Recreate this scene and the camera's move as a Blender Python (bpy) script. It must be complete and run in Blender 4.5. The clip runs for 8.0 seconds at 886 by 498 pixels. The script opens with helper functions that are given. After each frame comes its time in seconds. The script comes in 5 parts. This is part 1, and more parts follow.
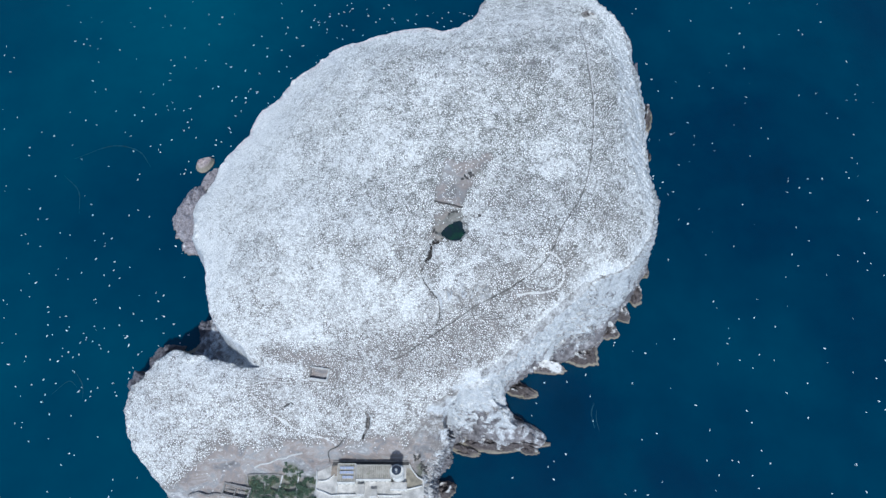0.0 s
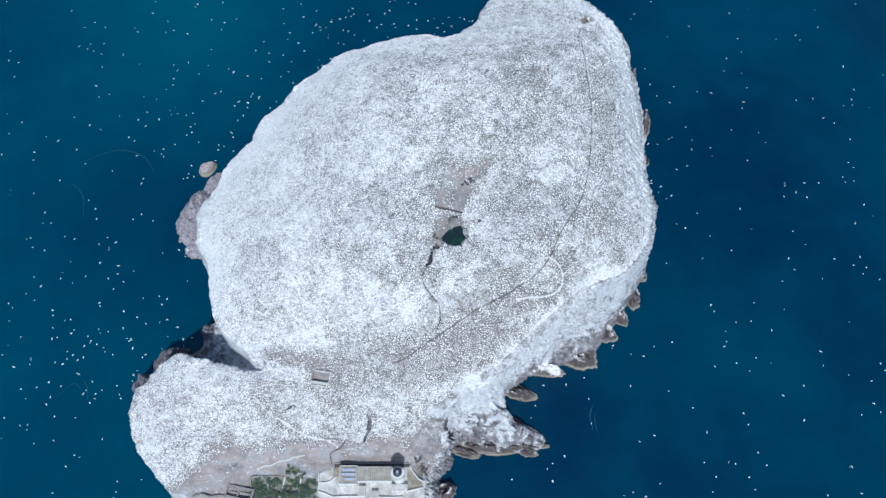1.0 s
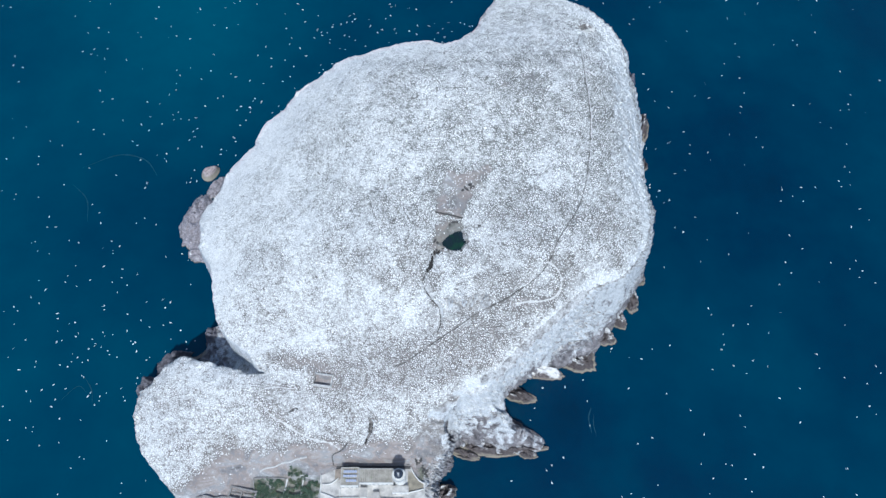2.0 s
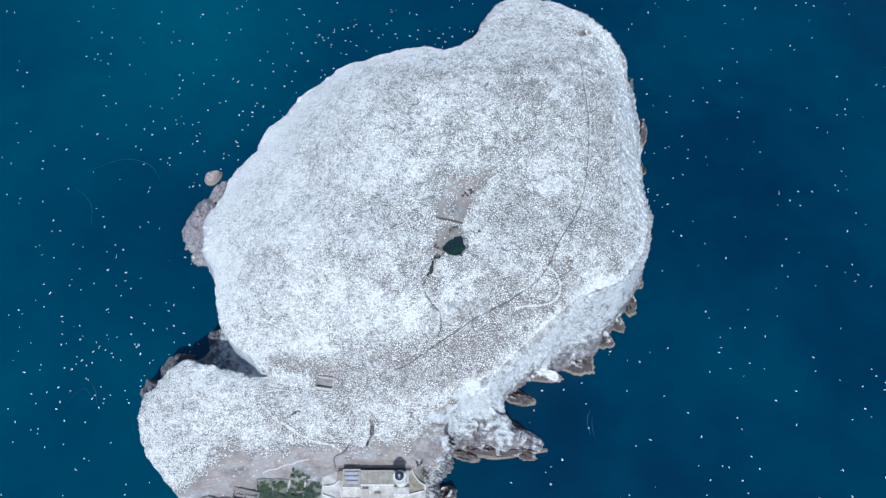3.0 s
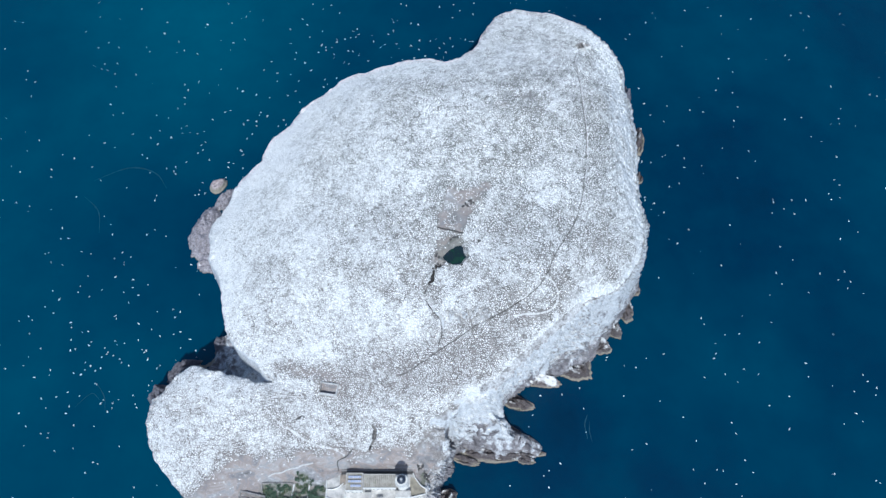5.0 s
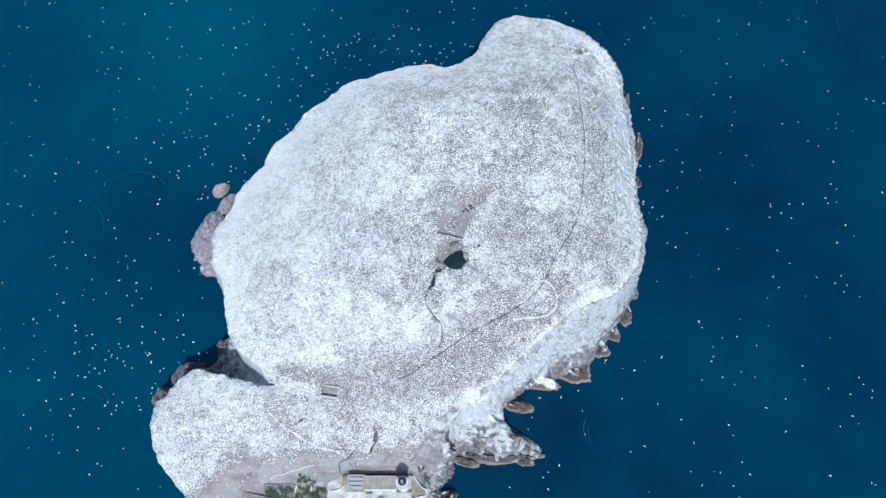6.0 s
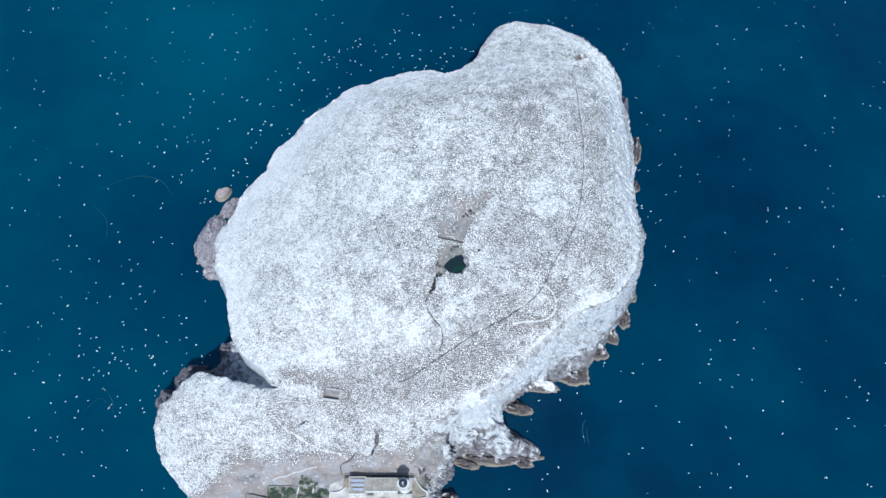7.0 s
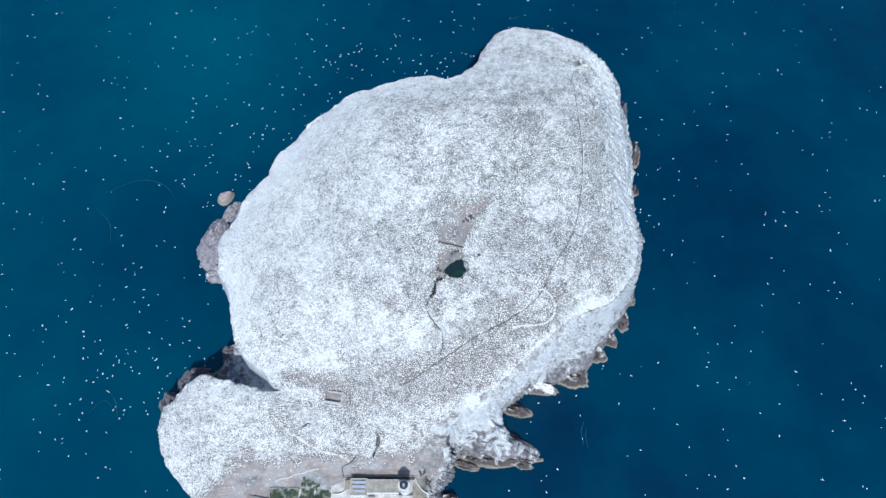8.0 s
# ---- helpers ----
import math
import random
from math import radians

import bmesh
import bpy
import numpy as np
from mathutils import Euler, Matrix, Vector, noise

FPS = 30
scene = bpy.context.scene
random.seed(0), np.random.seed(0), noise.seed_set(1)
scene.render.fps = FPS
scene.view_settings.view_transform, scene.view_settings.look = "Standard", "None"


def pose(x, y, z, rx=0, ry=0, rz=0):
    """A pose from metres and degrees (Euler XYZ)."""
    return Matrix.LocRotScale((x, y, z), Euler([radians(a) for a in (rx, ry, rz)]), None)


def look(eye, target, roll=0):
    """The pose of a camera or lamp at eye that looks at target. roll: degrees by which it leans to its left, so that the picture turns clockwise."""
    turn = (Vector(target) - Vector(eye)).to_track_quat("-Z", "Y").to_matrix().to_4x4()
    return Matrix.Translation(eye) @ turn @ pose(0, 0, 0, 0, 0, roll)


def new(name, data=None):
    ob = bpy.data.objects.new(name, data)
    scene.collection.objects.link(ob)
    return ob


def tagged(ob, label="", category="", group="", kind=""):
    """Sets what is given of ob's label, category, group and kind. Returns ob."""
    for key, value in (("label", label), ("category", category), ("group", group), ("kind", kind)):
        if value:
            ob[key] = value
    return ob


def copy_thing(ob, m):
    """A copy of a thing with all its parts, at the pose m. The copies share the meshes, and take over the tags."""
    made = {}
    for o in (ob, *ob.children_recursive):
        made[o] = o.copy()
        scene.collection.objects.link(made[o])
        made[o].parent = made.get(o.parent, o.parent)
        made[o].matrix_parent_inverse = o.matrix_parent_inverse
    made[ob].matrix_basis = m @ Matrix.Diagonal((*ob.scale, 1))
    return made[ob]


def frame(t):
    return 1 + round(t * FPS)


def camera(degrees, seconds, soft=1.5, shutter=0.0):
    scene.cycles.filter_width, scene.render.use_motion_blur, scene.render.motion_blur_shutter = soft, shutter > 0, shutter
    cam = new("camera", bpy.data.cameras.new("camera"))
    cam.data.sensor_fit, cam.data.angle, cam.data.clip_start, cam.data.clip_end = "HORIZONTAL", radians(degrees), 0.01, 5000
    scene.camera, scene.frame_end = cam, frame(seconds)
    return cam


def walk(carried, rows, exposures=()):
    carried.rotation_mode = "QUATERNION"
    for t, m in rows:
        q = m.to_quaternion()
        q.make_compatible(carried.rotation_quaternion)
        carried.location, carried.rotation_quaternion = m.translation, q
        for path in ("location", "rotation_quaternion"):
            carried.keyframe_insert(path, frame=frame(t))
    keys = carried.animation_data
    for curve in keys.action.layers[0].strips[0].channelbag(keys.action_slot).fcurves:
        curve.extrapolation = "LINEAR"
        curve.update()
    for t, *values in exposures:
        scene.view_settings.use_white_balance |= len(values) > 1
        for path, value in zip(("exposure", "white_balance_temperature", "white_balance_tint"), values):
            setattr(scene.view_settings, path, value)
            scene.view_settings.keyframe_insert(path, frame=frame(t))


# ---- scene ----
cam = camera(62.5, 8.0, 1.5)
ROWS = [
    (0, 0, 0, 391.429, 26.766, 0.005, -0.01),
    (0.5, -0.052, 0.011, 394.083, 26.76, 0.01, -0.004),
    (1, -0.101, 0.021, 396.732, 26.754, 0.015, 0.003),
    (1.5, -0.147, 0.032, 399.378, 26.749, 0.021, 0.01),
    (3, -0.267, 0.064, 407.293, 26.738, 0.038, 0.035),
    (3.5, -0.301, 0.075, 409.924, 26.736, 0.045, 0.044),
    (4, -0.332, 0.085, 412.551, 26.735, 0.051, 0.053),
    (4.5, -0.36, 0.096, 415.173, 26.734, 0.058, 0.063),
    (6, -0.426, 0.128, 423.019, 26.736, 0.08, 0.095),
    (6.5, -0.442, 0.138, 425.627, 26.738, 0.088, 0.107),
    (7, -0.455, 0.149, 428.23, 26.741, 0.096, 0.119),
    (7.5, -0.465, 0.159, 430.83, 26.744, 0.104, 0.132),
    (8, -0.472, 0.17, 433.426, 26.749, 0.113, 0.145),
]
EXPOSURES = [(0.0, -0.11, 5650, 4), (0.35, -0.01, 5650, 4), (1.2, 0.02, 5650, 4), (8.0, 0.13, 5650, 4)]
walk(cam, [(t, pose(*row)) for t, *row in ROWS], EXPOSURES)

# ---- light ----
SUN_ELEVATION, SUN_SIDE = 54.0, 6.0   # degrees above the horizon; degrees east of south
world = bpy.data.worlds.new("sky")
scene.world = world
world.use_nodes = True
sky = world.node_tree.nodes.new("ShaderNodeTexSky")
sky.sky_type, sky.sun_disc = "NISHITA", False
sky.sun_elevation, sky.sun_rotation = radians(SUN_ELEVATION), radians(180 - SUN_SIDE)
back = world.node_tree.nodes["Background"]
back.inputs["Strength"].default_value = 0.11
world.node_tree.links.new(sky.outputs[0], back.inputs["Color"])
sun = new("sun", bpy.data.lights.new("sun", "SUN"))
sun.data.energy, sun.data.angle, sun.data.color = 3.6, radians(0.53), (1.0, 0.96, 0.9)
a, e = radians(SUN_SIDE), radians(SUN_ELEVATION)
sun.matrix_world = look((0, 0, 500), Vector((0, 0, 500)) - Vector((math.sin(a) * math.cos(e), -math.cos(a) * math.cos(e), math.sin(e))))


# ---- materials ----
def material(name):
    m = bpy.data.materials.new(name)
    m.use_nodes = True
    return m, m.node_tree.nodes, m.node_tree.links, m.node_tree.nodes["Principled BSDF"]


def node(nodes, kind, **values):
    n = nodes.new("ShaderNode" + kind)
    for key, value in values.items():
        n.inputs[key].default_value = value
    return n


def ramp(nodes, links, source, stops):
    r = nodes.new("ShaderNodeValToRGB")
    while len(r.color_ramp.elements) < len(stops):
        r.color_ramp.elements.new(0.5)
    for el, (at, colour) in zip(r.color_ramp.elements, stops):
        el.position, el.color = at, (*colour, 1)
    links.new(source, r.inputs[0])
    return r.outputs[0]


def mix(nodes, links, factor, one, two):
    m = nodes.new("ShaderNodeMix")
    m.data_type = "RGBA"
    for socket, value in ((m.inputs["Factor"], factor), (m.inputs["A"], one), (m.inputs["B"], two)):
        if isinstance(value, bpy.types.NodeSocket):
            links.new(value, socket)
        else:
            socket.default_value = value if isinstance(value, float) else (*value, 1)
    return m.outputs["Result"]


def maths(nodes, links, what, one, two=0.0, three=0.0):
    m = nodes.new("ShaderNodeMath")
    m.operation = what
    for socket, value in zip(m.inputs, (one, two, three)):
        if isinstance(value, bpy.types.NodeSocket):
            links.new(value, socket)
        else:
            socket.default_value = value
    return m.outputs[0]


def bump(nodes, links, bsdf, height, strength, distance):
    b = node(nodes, "Bump", Strength=strength, Distance=distance)
    links.new(height, b.inputs["Height"])
    links.new(b.outputs[0], bsdf.inputs["Normal"])


def noise_tex(nodes, links, scale, detail=4.0, rough=0.55, space="Object"):
    co = nodes.new("ShaderNodeTexCoord")
    n = node(nodes, "TexNoise", Scale=scale, Detail=detail, Roughness=rough)
    links.new(co.outputs[space], n.inputs["Vector"])
    return n.outputs[0]


def plain(name, colour, dark=0.75, scale=1.5, rough=0.85, relief=0.3, depth=0.05):
    """A surface with stains at a large scale and grain at a small one."""
    m, n, l, p = material(name)
    big, fine = noise_tex(n, l, scale), noise_tex(n, l, scale * 11, 3.0)
    shade = maths(n, l, "ADD", maths(n, l, "MULTIPLY", big, 0.65), maths(n, l, "MULTIPLY", fine, 0.35))
    l.new(ramp(n, l, shade, ((0.36, [c * dark for c in colour]), (0.62, colour))), p.inputs["Base Color"])
    p.inputs["Roughness"].default_value = rough
    bump(n, l, p, fine, relief, depth)
    return m


def sea_material():
    m, n, l, p = material("sea_water")
    geo, far = n.new("ShaderNodeNewGeometry"), n.new("ShaderNodeVectorMath")
    far.operation = "DISTANCE"
    far.inputs[1].default_value = (-160, 378, 0)   # greener water to the north-west
    l.new(geo.outputs["Position"], far.inputs[0])
    near = n.new("ShaderNodeMapRange")
    near.inputs["From Min"].default_value, near.inputs["From Max"].default_value = 175.0, 10.0
    l.new(far.outputs["Value"], near.inputs["Value"])
    wide, fine = noise_tex(n, l, 0.006, 3.0, 0.5), noise_tex(n, l, 0.035, 5.0, 0.6)
    tone = maths(n, l, "MULTIPLY_ADD", wide, 0.55, maths(n, l, "MULTIPLY_ADD", fine, 0.2, 0.09))
    tone = maths(n, l, "ADD", tone, maths(n, l, "MULTIPLY", near.outputs[0], 0.19))
    west = n.new("ShaderNodeMapRange")
    west.inputs["From Min"].default_value, west.inputs["From Max"].default_value = -70.0, -330.0
    apart = n.new("ShaderNodeSeparateXYZ")
    l.new(geo.outputs["Position"], apart.inputs[0])
    l.new(apart.outputs["X"], west.inputs["Value"])
    tone = maths(n, l, "ADD", tone, maths(n, l, "MULTIPLY", west.outputs[0], 0.13))
    dark_far = n.new("ShaderNodeVectorMath")   # darker water along the foot of the south-east cliff
    dark_far.operation = "DISTANCE"
    dark_far.inputs[1].default_value = (52, 100, 0)
    l.new(geo.outputs["Position"], dark_far.inputs[0])
    bed = n.new("ShaderNodeMapRange")
    bed.inputs["From Min"].default_value, bed.inputs["From Max"].default_value = 55.0, 12.0
    l.new(maths(n, l, "MULTIPLY_ADD", fine, 30.0, maths(n, l, "SUBTRACT", dark_far.outputs["Value"], 15.0)), bed.inputs["Value"])
    tone = maths(n, l, "SUBTRACT", tone, maths(n, l, "MULTIPLY", bed.outputs[0], 0.085))
    l.new(ramp(n, l, tone, ((0.24, (0.0, 0.010, 0.028)), (0.38, (0.0, 0.022, 0.056)), (0.5, (0.0, 0.035, 0.073)), (0.8, (0.002, 0.067, 0.110)))), p.inputs["Base Color"])
    p.inputs["Roughness"].default_value = 0.25
    p.inputs["IOR"].default_value = 1.33
    bump(n, l, p, noise_tex(n, l, 0.3, 6.0, 0.6), 0.3, 0.4)
    return m


def rock_material():
    """White guano over grey soil on the tops, grey-brown stone on the steep faces, a tawny weed band at the tide line."""
    m, n, l, p = material("guano_rock")
    geo = n.new("ShaderNodeNewGeometry")
    at = n.new("ShaderNodeSeparateXYZ")
    up = n.new("ShaderNodeSeparateXYZ")
    l.new(geo.outputs["Position"], at.inputs[0])
    l.new(geo.outputs["Normal"], up.inputs[0])
    cover = n.new("ShaderNodeAttribute")
    cover.attribute_name = "cover"
    patch = noise_tex(n, l, 0.14, 6.0, 0.66)
    grain = noise_tex(n, l, 0.9, 4.0, 0.65)
    speck = noise_tex(n, l, 1.5, 4.0, 0.68)
    clods = noise_tex(n, l, 0.2, 9.0, 0.72)
    grey_soil = ramp(n, l, clods, ((0.3, (0.106, 0.106, 0.102)), (0.5, (0.170, 0.169, 0.163)), (0.7, (0.275, 0.268, 0.257))))
    brown_soil = ramp(n, l, clods, ((0.3, (0.125, 0.112, 0.108)), (0.5, (0.19, 0.173, 0.167)), (0.7, (0.30, 0.275, 0.262))))
    north = n.new("ShaderNodeMapRange")
    north.inputs["From Min"].default_value, north.inputs["From Max"].default_value = 110.0, 200.0
    l.new(at.outputs["Y"], north.inputs["Value"])
    soil = mix(n, l, north.outputs[0], brown_soil, grey_soil)
    drift = n.new("ShaderNodeMapping")
    drift.inputs["Scale"].default_value = (0.9, 1.4, 1.0)
    l.new(geo.outputs["Position"], drift.inputs[0])
    sheet = node(n, "TexNoise", Scale=0.085, Detail=10.0, Roughness=0.66, Distortion=0.6)
    l.new(drift.outputs[0], sheet.inputs["Vector"])
    dust = ramp(n, l, sheet.outputs[0], ((0.32, (0.13, 0.12, 0.12)), (0.41, (0.24, 0.233, 0.243)), (0.47, (0.29, 0.242, 0.225)), (0.53, (0.36, 0.33, 0.322)), (0.59, (0.28, 0.277, 0.288)), (0.67, (0.60, 0.59, 0.595))))
    soil = mix(n, l, ramp(n, l, cover.outputs["Fac"], ((0.1, (1, 1, 1)), (0.4, (0, 0, 0)))), soil, dust)
    white = ramp(n, l, speck, ((0.35, (0.48, 0.48, 0.485)), (0.62, (0.80, 0.80, 0.805))))
    amount = maths(n, l, "ADD", maths(n, l, "MULTIPLY", patch, 0.6), maths(n, l, "MULTIPLY", grain, 1.5))
    amount = maths(n, l, "ADD", amount, maths(n, l, "MULTIPLY", maths(n, l, "SUBTRACT", noise_tex(n, l, 0.33, 4.0, 0.6), 0.5), 1.0))
    amount = maths(n, l, "ADD", amount, maths(n, l, "MULTIPLY", cover.outputs["Fac"], 1.5))
    amount = maths(n, l, "SUBTRACT", amount, 1.675)
    step = n.new("ShaderNodeMapRange")
    step.inputs["From Min"].default_value, step.inputs["From Max"].default_value = 0.0, 0.5
    l.new(amount, step.inputs["Value"])
    splash = ramp(n, l, noise_tex(n, l, 0.55, 6.0, 0.7), ((0.57, (0, 0, 0)), (0.68, (0.6, 0.6, 0.6))))
    top = mix(n, l, maths(n, l, "MAXIMUM", step.outputs[0], splash), soil, white)
    # Guano on steep faces, with the bluish skylight there put into its colour.
    sky_tinted_guano = ramp(n, l, speck, ((0.35, (0.43, 0.445, 0.475)), (0.62, (0.73, 0.748, 0.782))))
    stone = ramp(n, l, noise_tex(n, l, 0.22, 7.0, 0.68), ((0.34, (0.085, 0.077, 0.084)), (0.5, (0.20, 0.187, 0.20)), (0.66, (0.36, 0.345, 0.36))))
    streak = n.new("ShaderNodeMapping")
    streak.inputs["Scale"].default_value = (1, 1, 0.4)
    l.new(n.new("ShaderNodeTexCoord").outputs["Object"], streak.inputs[0])
    wash = node(n, "TexNoise", Scale=0.25, Detail=9.0, Roughness=0.72)
    l.new(streak.outputs[0], wash.inputs["Vector"])
    low = n.new("ShaderNodeMapRange")
    low.inputs["From Min"].default_value, low.inputs["From Max"].default_value = 8.0, 40.0
    l.new(at.outputs["Z"], low.inputs["Value"])
    washed = maths(n, l, "MULTIPLY_ADD", low.outputs[0], 0.36, maths(n, l, "MULTIPLY_ADD", wash.outputs[0], 1.7, -0.43))
    washed = maths(n, l, "ADD", washed, maths(n, l, "MULTIPLY", maths(n, l, "SUBTRACT", cover.outputs["Fac"], 0.55), 1.2))
    face = mix(n, l, ramp(n, l, washed, ((0.52, (0, 0, 0)), (0.74, (1, 1, 1)))), stone, sky_tinted_guano)
    bare = ramp(n, l, cover.outputs["Fac"], ((0.1, (1, 1, 1)), (0.35, (0, 0, 0))))
    face = mix(n, l, bare, face, soil)
    flat = ramp(n, l, maths(n, l, "ADD", up.outputs["Z"], maths(n, l, "MULTIPLY", grain, 0.2)), ((0.54, (0, 0, 0)), (0.76, (1, 1, 1))))
    high = n.new("ShaderNodeMapRange")
    high.inputs["From Min"].default_value, high.inputs["From Max"].default_value = 13.0, 25.0
    l.new(at.outputs["Z"], high.inputs["Value"])
    colour = mix(n, l, maths(n, l, "MULTIPLY", flat, high.outputs[0]), face, top)
    green = n.new("ShaderNodeAttribute")
    green.attribute_name = "green"
    weeds = ramp(n, l, grain, ((0.35, (0.065, 0.085, 0.06)), (0.65, (0.22, 0.215, 0.165))))
    colour = mix(n, l, green.outputs["Fac"], colour, weeds)
    tide = n.new("ShaderNodeMapRange")
    tide.inputs["From Min"].default_value, tide.inputs["From Max"].default_value = 2.6, 0.9
    l.new(maths(n, l, "ADD", at.outputs["Z"], maths(n, l, "MULTIPLY", grain, 1.6)), tide.inputs["Value"])
    colour = mix(n, l, tide.outputs[0], colour, (0.24, 0.21, 0.165))
    l.new(colour, p.inputs["Base Color"])
    p.inputs["Roughness"].default_value = 0.9
    bump(n, l, p, maths(n, l, "ADD", grain, speck), 0.7, 0.45)
    return m


SEA, ROCK = sea_material(), rock_material()

# ---- the island's shape ----
# cliff-top edge, sunwise from the cleft: x, y, height
EDGE_WEST = ((-89, 109, 50), (-101, 120, 51), (-113, 130, 51), (-120, 144, 51), (-125, 166, 49), (-134.2, 181, 46), (-134.7, 188, 45), (-137.2, 196, 43), (-137.7, 203.5, 43),
             (-135.2, 208.2, 43), (-130.7, 213.7, 44), (-127.2, 221.7, 45), (-124.7, 229.7, 47), (-121.7, 235.2, 48), (-115.2, 240, 50), (-108.9, 246.2, 52), (-107.7, 252.7, 54), (-103.2, 258.2, 55),
             (-96.1, 265.5, 57), (-89.2, 274.2, 59), (-82.7, 279.5, 62), (-68.7, 286.1, 66), (-64.5, 291.2, 68), (-58.7, 295.9, 69), (-49.3, 296.4, 70), (-40.7, 299.3, 70), (-30.1, 303.4, 70),
             (-24.7, 307, 70), (-16.7, 306.9, 70), (-7.7, 307.7, 70))
EDGE_EAST = ((3, 305, 70), (19, 319, 68), (25, 334, 67), (38, 352, 64), (60, 354, 62), (82, 349, 60), (99, 338, 57), (111, 320, 54), (113, 288, 54),
             (114, 259, 56), (111, 226, 58), (112, 205, 60), (111, 191, 63), (106, 172, 69), (90, 150, 77), (71, 140, 75), (56, 128, 72), (41.7, 117, 65))
EDGE_SOUTH = ((26.4, 103.5, 60), (11, 98, 57), (4, 92, 52), (0, 84, 44), (3, 77, 33), (-1, 71, 29), (-5, 65, 27), (-7, 50, 26), (-14, 40, 22), (-32, 28, 18), (-70, 22, 16),
              (-110, 30, 21), (-124, 43, 29), (-132, 53, 33), (-141, 63, 36), (-149, 72, 38), (-154, 84, 39), (-155, 98, 40), (-148, 108, 41), (-141, 117, 43),
              (-133, 119, 45), (-117, 114, 48), (-100, 110, 50))
# spot heights on the dome, on its south slope and on the lower ledge
DOME = ((-105, 195, 63), (-80, 235, 74), (-72, 253, 76), (-88, 172, 70), (-60, 200, 83), (-46, 264, 91), (-45, 215, 92), (-15, 258, 103), (-20, 225, 104),
        (10, 250, 107), (34, 258, 105), (65, 264, 100), (89, 264, 91), (58, 305, 82), (39, 316, 76), (84, 313, 74), (3, 233, 106), (63, 228, 103),
        (87, 230, 90), (33, 205, 97), (61, 200, 98), (86, 199, 89), (-19, 180, 94), (-42, 186, 89), (32, 177, 92), (54, 175, 95), (77, 172, 90))
SLOPE = ((6, 165, 87), (-30, 159, 90), (-59, 163, 82), (26, 155, 88), (44, 151, 93), (70, 148, 88), (-89, 145, 65), (-60, 145, 71), (-29, 138, 81), (5, 132, 77),
         (32, 136, 80), (-48, 123, 60), (-20, 122, 64), (5, 118, 66), (27, 118, 68), (-82, 112, 52), (-60, 105, 50), (-20, 98, 56), (5, 100, 60))
LEDGE = ((-110, 102, 51), (-75, 92, 47), (-35, 80, 44), (-50, 73, 35), (-15, 76, 35), (-116, 85, 42), (-110, 64, 32), (-40, 66, 28.5), (-80, 60, 29),
         (-20, 60, 28.5), (-100, 45, 25), (-50, 45, 24))
# the waterline, the same way round
SHORE_WEST = ((-150, 136), (-143, 133), (-137, 138), (-133, 148), (-128, 155), (-133, 167), (-142, 190), (-146, 206), (-137, 226), (-128, 243), (-115, 257), (-103, 275), (-86, 291), (-66, 298), (-58, 305),
              (-40, 309), (-25, 317), (-5, 318), (6, 318), (12, 330), (20, 345), (33, 362), (60, 366), (86, 360), (106, 346), (122, 325), (130, 300), (129, 280))
SHORE_EAST = ((127, 260), (123, 235), (121, 210), (120, 195), (117, 180), (110, 168), (103, 158), (96, 148), (88, 139), (78, 130), (66, 127), (52, 125), (43, 121),
              (36, 115), (31, 107), (32, 101), (38, 96), (48, 91), (54, 86), (51, 80), (40, 79), (28, 79), (18, 82), (10, 83), (4, 79), (1, 71), (-3, 63), (-1, 50), (-7, 35))
SHORE_SOUTH = ((-30, 18), (-70, 10), (-106, 26), (-125, 41), (-135.5, 54), (-150, 70), (-164, 90), (-166, 108), (-163, 121), (-157, 133))


def ring(points, step):
    """A closed smooth line through the points, sampled at about that step."""
    p = np.array(points, float)
    out = []
    for i in range(len(p)):
        a, b, c, d = p[i - 1], p[i], p[(i + 1) % len(p)], p[(i + 2) % len(p)]
        for u in np.linspace(0, 1, max(2, int(np.hypot(*(c - b)[:2]) / step)), endpoint=False):
            out.append(0.5 * (2 * b + (c - a) * u + (2 * a - 5 * b + 4 * c - d) * u * u + (3 * b - 3 * c + d - a) * u ** 3))
    return np.array(out)


TABLE = np.random.RandomState(7).rand(256, 256)


def lumps(x, y, size, octaves=4, rough=0.5):
    """Value noise between -1 and 1 on arrays, with lumps of about that size in metres."""
    total, gain, norm = np.zeros_like(x), 1.0, 0.0
    for k in range(octaves):
        u, v = x / size + 17.3 * k, y / size + 9.1 * k
        i, j = np.floor(u).astype(int), np.floor(v).astype(int)
        fu, fv = u - i, v - j
        fu, fv = fu * fu * (3 - 2 * fu), fv * fv * (3 - 2 * fv)
        i, j, i1, j1 = i % 256, j % 256, (i + 1) % 256, (j + 1) % 256
        low = TABLE[i, j] * (1 - fu) + TABLE[i1, j] * fu
        high = TABLE[i, j1] * (1 - fu) + TABLE[i1, j1] * fu
        total += gain * (2 * (low * (1 - fv) + high * fv) - 1)
        norm, gain, size = norm + gain, gain * rough, size / 2.03
    return total / norm


def ridges(x, y, size, octaves=3):
    """Sharp-crested noise between -1 and 1."""
    total, gain, norm = np.zeros_like(x), 1.0, 0.0
    for k in range(octaves):
        total += gain * (1 - 3.2 * abs(lumps(x + 31 * k, y - 57 * k, size, 1)))
        norm, gain, size = norm + gain, gain * 0.5, size / 2.1
    return total / norm


